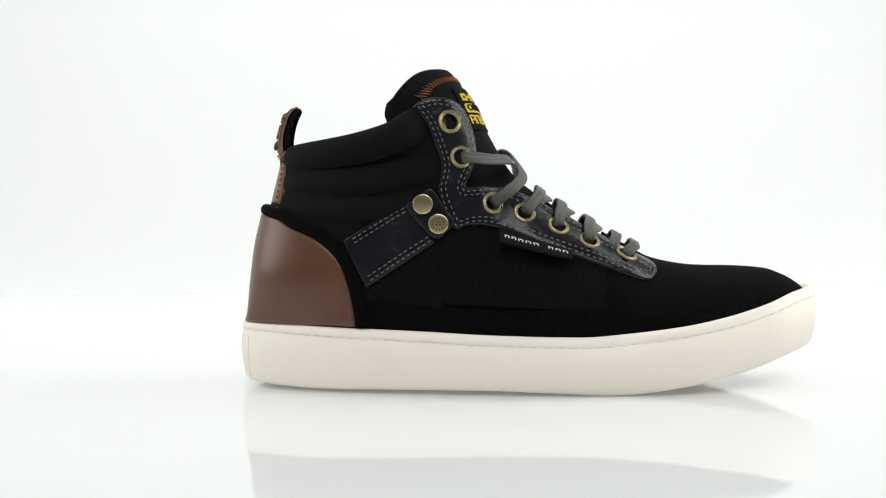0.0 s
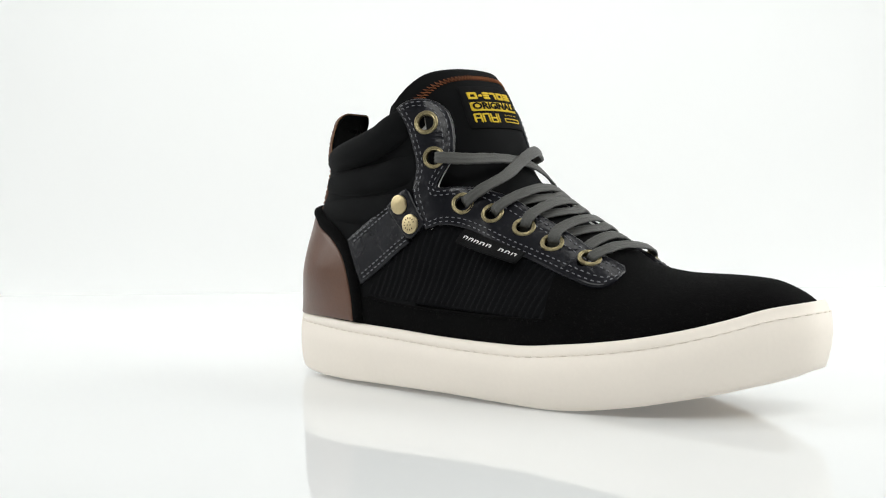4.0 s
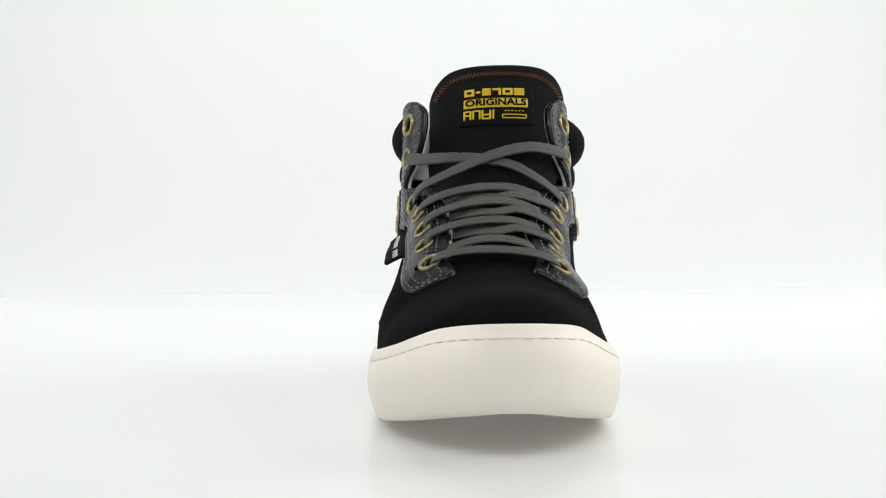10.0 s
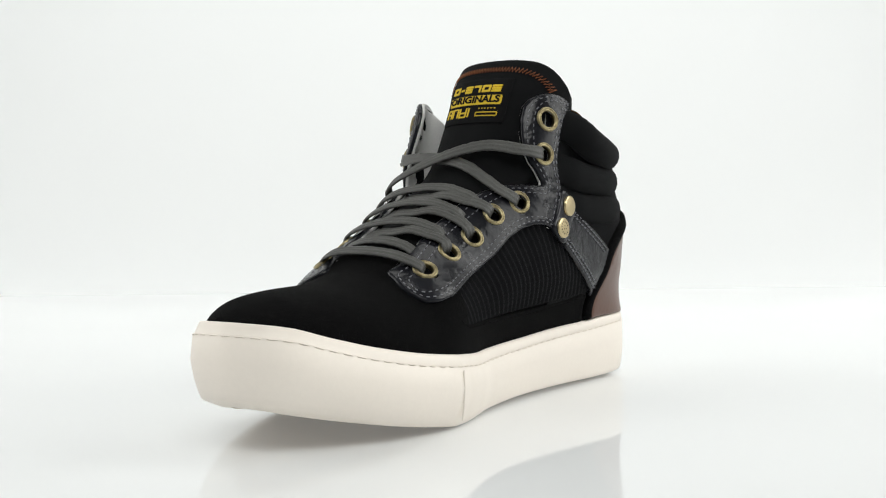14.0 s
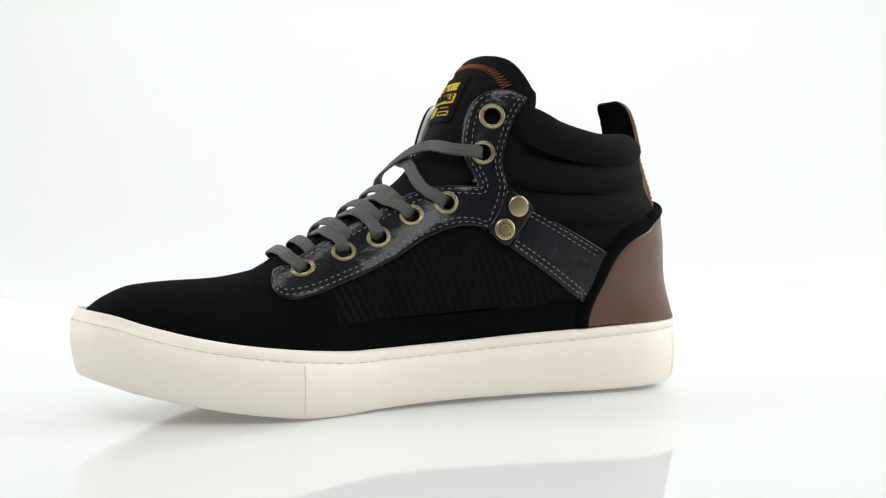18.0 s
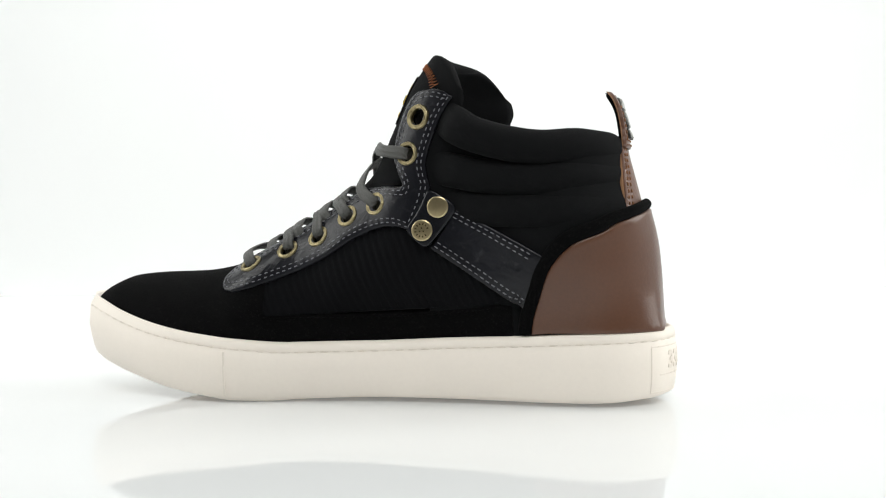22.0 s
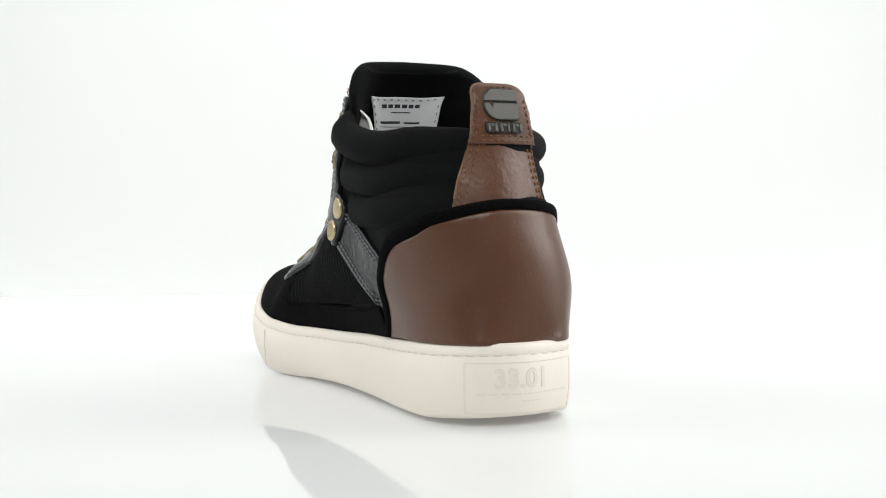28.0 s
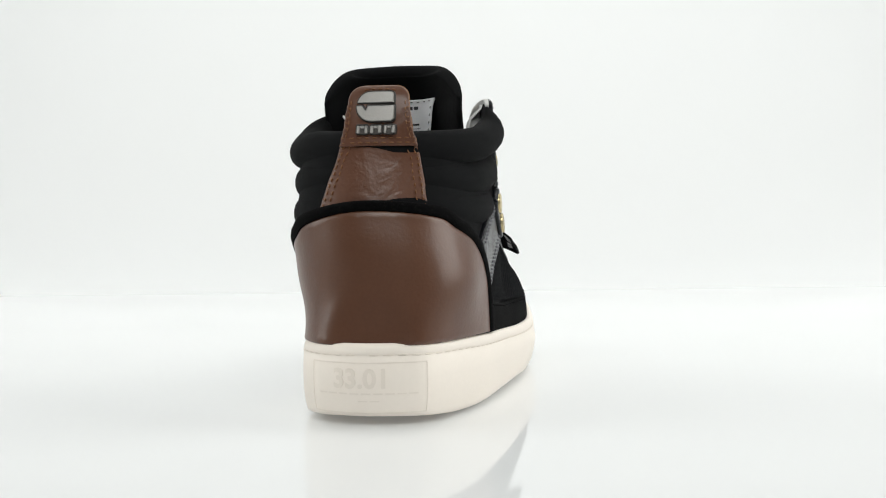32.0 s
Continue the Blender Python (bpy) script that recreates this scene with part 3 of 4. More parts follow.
def ring_mesh(n=28):
    """A stamped eyelet: rolled outer rim, shallow groove, inner lip and barrel."""
    prof = [(.0053, -.0010), (.0053, -.0001), (.0051, .0003), (.0048, .0005), (.0045, .0003), (.0043, .0001), (.0041, .0003), (.0038, .0004), (.0035, .0001),
            (.0033, -.0004), (.0033, -.0018)]
    bm = bmesh.new()
    rows = [[bm.verts.new((r * math.cos(2 * math.pi * i / n), r * math.sin(2 * math.pi * i / n), z)) for r, z in prof] for i in range(n)]
    for i in range(n):
        a, b = rows[i], rows[(i + 1) % n]
        for j in range(len(prof) - 1):
            bm.faces.new((a[j], b[j], b[j + 1], a[j + 1]))
    return bm


def stand_on(ob, p, z, off):
    """Puts a part on the upper, its own z along the surface's normal."""
    n = surf_n(p, z)
    up = Vector((0, 0, 1))
    y = (up - n * up.dot(n)).normalized()
    x = y.cross(n)
    m = Matrix((x, y, n)).transposed().to_4x4()
    m.translation = surf(p, z, off)
    ob.matrix_local = m
    return m


eyelet_data = None
for s in (-1, 1):
    outline = on_side(facing_outline(s), s)
    holes = [(way(x, z, s), z, .0036) for x, z in EYELETS[s]]
    facing = part("facing", panel(outline, .0004, .0014, res=.0028, holes=holes), LEATHER, shoe, "charcoal leather lace facing with double stitching")
    back_lining = on_side([(.0800, .1110), (.0870, .1165), (.0935, .1205), (.0990, .1305), (.1040, .1392), (.1100, .1420), (.1130, .1300), (.1130, .1050), (.0900, .1030), (.0800, .1030)], s)

    def inward(p, z, off, s=s):
        return surf(p, z, off - .0095 * smoothstep((.112 - bend(p, z)) / .014) * smoothstep((.145 - z) / .012))

    part("lining", panel(back_lining, -.0022, -.0008, res=.003, place=inward, sink=-.0012), LINING, facing, "pale grey inner lining")
    part("lining", panel(inset_ring(even([Vector(v) for v in on_side(facing_outline(s, .0030), s)], .0016, True), -.0004), -.0012, -.0008, res=.004, sink=-.0012, holes=[(a, b, .0052) for a, b, _ in holes]), LINING, facing, "pale grey inner lining")
    bm = bmesh.new()
    for d in (.0017, .0036):
        ring = inset_ring(even(spline(outline, 3, True), .002, True), d)
        seam(bm, [(v.x, v.y) for v in ring], .0016, closed=True, length=.0021, gap=.0010, r=.0003)
    part("stitching", bm, THREAD, facing)
    for x, z in EYELETS[s]:
        if eyelet_data is None:
            e = part("eyelet", ring_mesh(), BRASS, shoe, "aged brass eyelet")
            eyelet_data = e.data
        else:
            e = new("eyelet", eyelet_data)
            e.parent = shoe
            e["label"] = "aged brass eyelet"
        k = 1.14 if z > .12 else 1.06
        e.matrix_local = stand_on(e, way(x, z, s), z, .0019) @ Matrix.Diagonal((k, k, 1.1, 1))
        if z > .12:
            b = part("eyelet_back", ring_mesh(), PEWTER_DARK, shoe, "dark metal back of an eyelet")
            b.matrix_local = stand_on(b, way(x, z, s), z, -.0030) @ Matrix.Rotation(math.pi, 4, "X") @ Matrix.Diagonal((1.15, 1.15, .8, 1))

# ribbed side panel, suede mudguard edge ------------------------------------
for s in (-1, 1):
    rib = on_side(rounded([(.2085, .0545), (.1373, .083), (.1165, .083), (.0735, .0475), (.080, .0445), (.19, .0385)], .004), s)

    def ridge(p, z, s=s):
        x = abs(p) - .018 * ((z - .04) / .04) * .35 - .006 * math.sin((z - .04) * 40)
        return .0010 * abs(math.sin(math.pi * x / .0039)) ** .8

    part("rib_panel", panel(rib, -.0016, .0004, res=.00095, step=.0018, disp=ridge), RIB, shoe, "black ribbed knit side panel")
    low = on_side([(.072, .024), (.2, .024), (.2105, .0285), (.2125, .0545), (.2085, .0545), (.2000, .0465), (.1900, .0400), (.16, .0400), (.12, .0410), (.09, .0435), (.0775, .0455), (.072, .0445)], s)
    guard = part("mudguard", panel(low, -.0012, .0011, res=.0032), SUEDE, shoe)
    bm = bmesh.new()
    seam(bm, [(way(x, z, s), z) for x, z in ((.198, .0432), (.190, .0388), (.16, .0387), (.12, .0397), (.09, .0422), (.078, .0442))], .0001, length=.0022, gap=.0014, r=.0002)
    part("stitching", bm, SUEDE, guard)

# strap and rivet plate ------------------------------------------------------
RIVETS = {-1: ((.1012, .0917), (.1087, .0819)), 1: ((.1040, .0900), (.1112, .0794))}
STRAP = {-1: [(.0950, .0935), (.1072, .0730), (.0725, .0507), (.0610, .0741)], 1: [(.0970, .0895), (.1080, .0712), (.0640, .0418), (.0550, .0668)]}


def dome(R, h, n=28, k=6, lip=.0006):
    bm = bmesh.new()
    prof = [(R, -.0012), (R, lip * .1), (R - .0002, lip * .4), (R - .0006, lip * .57), (R - .0011, lip * .6)]
    prof += [((R - .0011) * (1 - j / k), lip * .6 + h * (1 - (1 - j / k) ** 2)) for j in range(1, k)]
    rows = []
    for i in range(n):
        a = 2 * math.pi * i / n
        rows.append([bm.verts.new((q * math.cos(a), q * math.sin(a), z)) for q, z in prof])
    top = bm.verts.new((0, 0, lip * .6 + h))
    for i in range(n):
        a, b = rows[i], rows[(i + 1) % n]
        for j in range(len(prof) - 1):
            bm.faces.new((a[j], b[j], b[j + 1], a[j + 1]))
        bm.faces.new((a[-1], b[-1], top))
    return bm


def engraving():
    """Worn round lettering and a star-like mark on the stud, as plain bars."""
    bm = bmesh.new()
    for k in range(11):
        a = math.radians(20 + k * 29)
        c = Vector((.0029 * math.cos(a), .0029 * math.sin(a), .00052))
        t = Vector((-math.sin(a), math.cos(a), 0))
        r = Vector((math.cos(a), math.sin(a), 0))
        q = [bm.verts.new(c + t * i * .0003 + r * j * .00045) for i, j in ((-1, -1), (1, -1), (1, 1), (-1, 1))]
        bm.faces.new(q)
    for k in range(3):
        a = math.radians(90 + k * 120)
        c = Vector((.0010 * math.cos(a), .0010 * math.sin(a), .00060))
        q = [bm.verts.new(c + Vector((.0004 * math.cos(b), .0004 * math.sin(b), 0))) for b in [i * math.pi / 4 for i in range(8)]]
        bm.faces.new(q)
    return bm


stud_data = None
for s in (-1, 1):
    st = on_side(STRAP[s], s)
    strap = part("ankle_strap", panel(st, .0002, .0013, res=.003), LEATHER, shoe, "charcoal leather ankle strap")
    bm = bmesh.new()
    a, b, c, d = st
    for e, f, g in ((a, d, b), (b, c, a)):
        across = (g - e).normalized()
        for k in (.0022, .0046):
            seam(bm, [tuple((e + across * k)[:2]), tuple((e.lerp(f, .9) + across * k)[:2])], .0016, length=.0021, gap=.0010, r=.0003)
    part("stitching", bm, THREAD, strap)
    (x1, z1), (x2, z2) = RIVETS[s]
    c1, c2 = Vector((way(x1, z1, s), z1, 0)), Vector((way(x2, z2, s), z2, 0))
    u = (c2 - c1).normalized()
    v = Vector((-u.y, u.x, 0))
    corners = [c1 - u * .0069 - v * .0061, c2 + u * .0064 - v * .0061, c2 + u * .0064 + v * .0061, c1 - u * .0069 + v * .0061]
    plate = part("stud_plate", panel(rounded([tuple(q) for q in corners], .0038), .0016, .0013, res=.003), LEATHER, shoe, "charcoal leather tab under two brass studs")
    for k, (x, z) in enumerate(RIVETS[s]):
        if stud_data is None:
            r = part("stud", dome(.0049, .00018), STUD, shoe, "brass stud")
            stud_data = r.data
        else:
            r = new("stud", stud_data)
            r.parent = shoe
            r["label"] = "brass stud"
        stand_on(r, way(x, z, s), z, .0036)
        if k == 1:
            part("engraving", engraving(), BRASS_DARK, r)

# brown heel counter with its padded binding ---------------------------------
HEEL_EDGE = {-1: [(.0240, .0855), (.0335, .0806), (.0476, .0743), (.0574, .0658), (.0629, .0546), (.0663, .0405), (.0673, .0318)],
             1: [(.0220, .0834), (.0315, .0781), (.0445, .0725), (.0537, .0625), (.0589, .0497), (.0624, .0390), (.0635, .0318)]}
left = [Vector((way(x, z, -1), z, 0)) for x, z in HEEL_EDGE[-1]]
right = [Vector((way(x, z, 1), z, 0)) for x, z in HEEL_EDGE[1]]
top_edge = spline(list(reversed(left)) + [Vector((0, .0882, 0))] + right, 8)
counter_poly = top_edge + [Vector((p, .0325, 0)) for p in (.06, .045, .03, .015, 0, -.015, -.03, -.045, -.06)]
counter_bm = panel(counter_poly, .0002, .0013, res=.0028)
soft_verts = [v for v in counter_bm.verts if all(len(f.verts) == 3 for f in v.link_faces)]
for k in range(9):
    bmesh.ops.smooth_vert(counter_bm, verts=soft_verts, factor=.5, use_axis_x=True, use_axis_y=True, use_axis_z=True)
counter = part("heel_counter", counter_bm, BROWN, shoe, "smooth brown leather heel counter")
bm = bmesh.new()
cord = even(top_edge, .0022)
n2 = []
for i, v in enumerate(cord):
    t = (cord[min(i + 1, len(cord) - 1)] - cord[max(i - 1, 0)]).normalized()
    n2.append(Vector((-t.y, t.x, 0)))
near_back = [smoothstep((.044 - abs(v.x)) / .03) for v in cord]
mid = [v + m * (.0029 - .0008 * g) for v, m, g in zip(cord, n2, near_back)]


def binding_section(t):
    g = near_back[round(t * (len(cord) - 1))]
    return oval(.0034 - .0009 * g, .0024 - .0003 * g, 12)


sweep(bm, [surf(v.x, v.y, .0002 + .0008 * g) for v, g in zip(mid, near_back)], [surf_n(v.x, v.y) for v in mid], binding_section)
part("heel_binding", bm, SUEDE, shoe, "padded black suede binding round the heel")

# padded collar: three rolls round the ankle ----------------------------------
COLLAR_TOP = hermite([(.016, .1225), (.03, .1235), (.05, .1250), (.0655, .1270), (.0853, .1322), (.097, .1390), (.105, .142)])


def roll(name, z_of, x_front, high, out_heel, out_side, wide, label="", fuller=0.0, taller=0.0, under=.083):
    bm = bmesh.new()
    line = []
    for s in (-1, 1):
        seq = []
        for k in range(46):
            p = .1 * k / 45 * (x_front + .015 - .02) / .1
            x = bend(s * p, z_of(.03))
            z = z_of(x)
            seq.append((s * p, z))
        line = (list(reversed(seq)) if s < 0 else line) + (seq[1:] if s > 0 else [])
    pts, ups, outs = [], [], []
    for p, z in line:
        k = smoothstep((abs(p) - .012) / .066)
        o = out_heel + (out_side - out_heel) * k
        if p > 0:
            o += fuller * smoothstep((p - .048) / .035)
            z += (.0008 * smoothstep(p / .015) * (1 - smoothstep((p - .03) / .02)) - .0024 * smoothstep((p - .03) / .03) * (1 - smoothstep((p - .09) / .02))) * fuller / .0034
        f = smoothstep((abs(p) - under) / .014)
        o += (-.0006 - o) * f
        n = surf_n(p, z)
        n = Vector((n.x, n.y, 0)).normalized()
        pts.append(surf(p, z) + n * (o - wide - (.0018 - wide) * f))
        ups.append(n)
        outs.append(o)
    lean = max(0.0, wide - .0030)
    reach = max(abs(p) for p, z in line)

    def section(t):
        f = smoothstep((abs(t - .5) * 2 * reach - under) / .014)
        k = smoothstep((abs(t - .5) - .37) / .12) * (1 - f)
        end = 1 - .55 * smoothstep((abs(t - .5) - .475) / .025)
        slim = 1 + (.0018 / wide - 1) * f
        return [((a * (1 + taller * k) - high * taller * k) * end, slim * (end * b * (1 - lean / wide * k) + lean * k * .6)) for a, b in oval(high, wide, 18)]
    sweep(bm, pts, ups, section)
    return part(name, bm, NEOPRENE, shoe, label)


roll("collar_roll", lambda x: COLLAR_TOP(x) - .0078, .1090, .0079, .0000, .0078, .0078, "thickly padded black jersey collar roll", .0034, .22)
roll("collar_roll", lambda x: .1025 + .35 * (COLLAR_TOP(x) - .1235), .1140, .0078, -.0002, .0035, .0062, "padded black jersey collar roll", .0020, under=.089)
roll("collar_roll", lambda x: .0884 + .15 * (COLLAR_TOP(x) - .1235), .1140, .0078, -.0020, .0023, .0055, "padded black jersey collar roll", .0012, under=.090)
# inside of the ankle
lin_poly = ([Vector((way(x, z, -1), z, 0)) for x, z in ((.093, .122), (.093, .045))] + [Vector((p, .045, 0)) for p in (-.06, -.03, 0, .03, .06)]
            + [Vector((way(x, z, 1), z, 0)) for x, z in ((.093, .045), (.093, .122))] + [Vector((p, .1165, 0)) for p in (.07, .045, .02, 0, -.02, -.045, -.07)])
part("ankle_lining", panel(lin_poly, -.0065, -.0008, res=.005, sink=-.001), NEOPRENE, shoe)
bm = bmesh.new()
bm.faces.new([bm.verts.new((p.x - n.x * .008, p.y - n.y * .008, SOLE_TOP(p.x) - .002)) for p, n in zip(EDGE[::4], EDGE_N[::4])])
part("insole", bm, NEOPRENE, shoe)


# heel pull tab ---------------------------------------------------------------
TAB_X = hermite([(.086, .0146), (.095, .0168), (.105, .0194), (.114, .0217), (.125, .0238), (.132, .0252), (.138, .0273), (.1425, .0305), (.1435, .0315)])


def tab_pt(y, z, off=0.0):
    """The tab's back, bowed round the heel; off goes outwards."""
    lower = smoothstep((.128 - z) / .02)
    k = 17.0 * lower + 5.0 * (1 - lower)
    y += .002 * smoothstep((.119 - z) / .03)
    return Vector((TAB_X(z) + .0020 + k * (y - .005) ** 2 - off, y + off * 2 * k * (y - .005), z))


def tab_width(z):
    return .0150 + .0068 * max(0, (.119 - z) / .029) if z < .119 else .0150 - .0030 * (z - .119) / .0235


def tab_edge(z):
    """Half the tab's width, with the slight waver of a hand-cut edge."""
    return tab_width(z) + .00028 * math.sin(z * 1900) + .00016 * math.sin(z * 4300 + 1)


def tab_sheet(name, z0, z1, off, thick, mat, parent, grow=0.0, label="", round_top=0.0):
    zs = [z0 + (z1 - round_top - z0) * i / 12 for i in range(13)]
    half = [(tab_edge(z) + grow, z) for z in zs]
    w = half[-1][0]
    for k in range(1, 10 if round_top else 2):
        a = k / 9 * math.pi / 2
        half.append((w - round_top * (1 - math.cos(a)), z1 - round_top * (1 - math.sin(a))))
    pl = half + [(-y, z) for y, z in reversed(half)]
    return part(name, panel(pl, off, thick, bevel=.0006, res=.002, step=.0012, place=tab_pt, sink=thick), mat, parent, label)


tab = tab_sheet("pull_tab", .0866, .1195, .0018, .0010, BROWN_SOFT, shoe, label="brown leather heel pull tab, creased and stitched")
tab_sheet("tab_loop", .1165, .1432, .0034, .0008, BROWN_SOFT, tab, round_top=.0062)
tab_sheet("loop_lining", .1150, .1426, .0016, .0008, SUEDE, tab, grow=-.0004, round_top=.0058)
tab_sheet("raw_edge", .0864, .1200, .0011, .0008, BROWN_EDGE, tab, grow=.0006)
tab_sheet("raw_edge", .1172, .1435, .0024, .0003, BROWN_EDGE, tab, grow=.0003, round_top=.0062)
bm = bmesh.new()
for s in (-1, 1):
    for ins in (.0016, .0040):
        seam(bm, [(s * (tab_edge(z) - ins), z) for z in (.089, .095, .1, .105, .11, .115, .1175)], .0029, place=tab_pt, length=.002, gap=.0010, r=.0003)
    seam(bm, [(s * (tab_edge(z) - .0017), z) for z in (.119, .125, .131, .1365)], .0043, place=tab_pt, length=.002, gap=.0010, r=.0003)
    for k in range(21):
        z = .0890 + k * .0022
        w = tab_edge(z)
        seam(bm, [(s * (w - .0019), z), (s * (w - .0002), z + .0007)], .0029 if z < .1165 else .0043, place=tab_pt, length=.0013, gap=.0001, r=.00022)
seam(bm, [(y, .1432 - .0016 - .00004 * (y / .004) ** 4) for y in (-.008, -.004, 0, .004, .008)], .0043, place=tab_pt, length=.002, gap=.0010, r=.0003)
for z in (.1180, .1200):
    seam(bm, [(y, z) for y in (-.0135, -.007, 0, .007, .0135)], .0043, place=tab_pt, length=.0022, gap=.0012, r=.0003)
part("stitching", bm, THREAD_BROWN, tab)


def badge_at(y, z, off):
    """The flat plane of the metal emblem on the tab's loop."""
    k = (z - .1210) / .0195
    return Vector((TAB_X(.1210) * (1 - k) + TAB_X(.1405) * k + .0020 - off, y, z))


def badge_piece(name, poly, thick, mat, bevel=.0004):
    return part(name, panel(poly, .0050, thick, bevel=bevel, res=.0030, step=.0005, place=badge_at, sink=.0018), mat, tab, smooth=False)


def arc(cy, cz, r, a0, a1, n=8):
    return [(cy + r * math.cos(math.radians(a0 + (a1 - a0) * k / n)), cz + r * math.sin(math.radians(a0 + (a1 - a0) * k / n))) for k in range(n + 1)]


# metal emblem: a bar over a block, both rounded on one side, and three small slotted blocks under them
bar = [(-.0074, .1352), (-.0074, .1386)] + arc(-.0058, .1386, .0016, 180, 90, 4) + arc(.0030, .1346, .0056, 90, 6)
blk = [(-.0078, .1342), (.0042, .1342), (.0048, .1322), (.0062, .1342)] + arc(.0022, .1338, .0068, 2, -90) + [(-.0066, .1270), (-.0078, .1282)]
for pl in (bar, blk):
    ring = inset_ring(even([Vector((a[0], a[1], 0)) for a in pl], .0006, True), -.0005)
    badge_piece("badge_backing", [tuple(v) for v in ring], .0006, PEWTER_DARK)
    badge_piece("badge", pl, .0013, PEWTER)
for y0 in (.0060, .0001, -.0058):
    blkp = rounded([(y0 + .0026, .1216), (y0 - .0026, .1216), (y0 - .0026, .1256), (y0 + .0026, .1256)], .0006)
    ring = inset_ring(even([Vector((a[0], a[1], 0)) for a in blkp], .0008, True), -.0004)
    badge_piece("badge_backing", [tuple(v) for v in ring], .0005, PEWTER_DARK)
    for q, h in ((-.0017, .0), (.0017, .0)):
        badge_piece("badge", rounded([(y0 + q + .0007, .1219), (y0 + q - .0007, .1219), (y0 + q - .0007, .1253), (y0 + q + .0007, .1253)], .0003), .0010, PEWTER, bevel=.0003)
    badge_piece("badge", rounded([(y0 + .0010, .1240), (y0 - .0010, .1240), (y0 - .0010, .1253), (y0 + .0010, .1253)], .0003), .0010, PEWTER, bevel=.0003)

# tongue ------------------------------------------------------------------------
TONGUE = even(spline([(.1086, 0, .1632), (.1126, 0, .1602), (.1222, 0, .1462), (.1312, 0, .1278), (.1432, 0, .1080), (.156, 0, .0968), (.18, 0, .0805), (.205, 0, .0665)], 12), .001)
T_LEN = (len(TONGUE) - 1) * .001
T_HALF = hermite([(0, .0370), (.02, .0382), (.045, .0378), (.07, .034), (.12, .025)])
T_BACK = hermite([(0, .0305), (.02, .0325), (.03, .0375), (.045, .0385), (.07, .031), (.1, .030), (.13, .028)])
T_Y = hermite([(0, .0067), (.04, .0055), (.09, .0)])


def t_top(a):
    return .0008 * a * a + .022 * a ** 6


def tongue(u, v, off=0.0):
    """A point of the tongue's front: u across from its middle, v down from its top."""
    def raw(u, v):
        k = min(max(v, 0) / .001, len(TONGUE) - 1.001)
        i = int(k)
        c = TONGUE[i].lerp(TONGUE[i + 1], k - i)
        if v < 0:
            c = c + (TONGUE[0] - TONGUE[3]) * (-v / .003)
        a = min(1.05, abs(u) / .0370)
        return Vector((c.x - T_BACK(v) * a ** (2.9 - .9 * smoothstep((v - .04) / .03)) + (.06 * u + .16 * max(0, u) ** 2 / .0370) * T_BACK(v) / .034, T_Y(v) + u, c.z - .003 * a * a))
    p = raw(u, v)
    if off:
        e = .0008
        n = (raw(u, v + e) - raw(u, v - e)).cross(raw(u + e, v) - raw(u - e, v)).normalized()
        if n.x < 0 and n.z < .2:
            n = -n
        p = p + n * off
    return p


def tongue_mesh():
    bm = bmesh.new()
    nu, nv = 44, 70
    front, rear = [], []
    for i in range(nv + 1):
        rf, rb = [], []
        for j in range(nu + 1):
            a = -1 + 2 * j / nu
            a = math.sin(a * math.pi / 2) * .35 + a * .65
            vt = t_top(abs(a))
            v = vt + (T_LEN - vt) * (i / nv) ** 1.5
            u = a * T_HALF(v)
            e = max(abs(a), 1 - min(1, (v - vt) / .009))
            h = .0038 * math.sqrt(max(0, 1 - e ** 7))
            rf.append(bm.verts.new(tongue(u, v, h - .0038)))
            rb.append(bm.verts.new(tongue(u, v, -h - .0038)))
        front.append(rf)
        rear.append(rb)
    for g in (front, rear):
        for r, s in zip(g, g[1:]):
            for j in range(nu):
                bm.faces.new((r[j], r[j + 1], s[j + 1], s[j]))
    bmesh.ops.remove_doubles(bm, verts=bm.verts, dist=2e-5)
    return part("tongue", bm, NEOPRENE, shoe, "padded black tongue with orange zigzag edge")


tongue_ob = tongue_mesh()
bm = bmesh.new()
rim = even([Vector((a / 60 * .0366, t_top(abs(a) / 60) + .0092 + .002 * (abs(a) / 60) ** 3, 0)) for a in range(-53, 54)], .00085)
zig = []
for k in range(1, len(rim) - 1):
    t = (rim[k + 1] - rim[k - 1]).normalized()
    q = rim[k] + Vector((-t.y, t.x, 0)) * (.0014 if k % 2 else -.0014)
    zig.append(tongue(q.x, q.y, .0003))
sweep(bm, zig, [Vector((1, 0, .4))] * len(zig), oval(.00027, .00027, 5))
part("zigzag_seam", bm, THREAD_ORANGE, tongue_ob)

# woven label on the tongue
def label_at(u, v, off=0.0):
    return tongue(u - .0008, v, off)


def t_panel(u0, u1, v0, v1, off, thick, mat, parent, name, r=.0006, label=""):
    pl = rounded([(u0, v0), (u1, v0), (u1, v1), (u0, v1)], r)
    return part(name, panel(pl, off, thick, bevel=.0003, res=.0022, step=.0011, place=label_at, sink=.0006), mat, parent, label)


tag = t_panel(-.0185, .0180, .0151, .0398, .0002, .0006, WOVEN, tongue_ob, "woven_label", label="black woven label with yellow lettering")
def strokes(u, v, w, h, t, pieces):
    """A block of plain strokes: l, r, m, b, o for left, right, middle, base and top."""
    at = {"l": (u, u + t, v, v + h), "r": (u + w - t, u + w, v, v + h), "m": (u, u + w, v + h / 2 - t / 2, v + h / 2 + t / 2), "b": (u, u + w, v + h - t, v + h), "o": (u, u + w, v, v + t)}
    for q in pieces:
        t_panel(*at[q], .0008, .0003, YELLOW, tag, "emblem_bar", .0002)


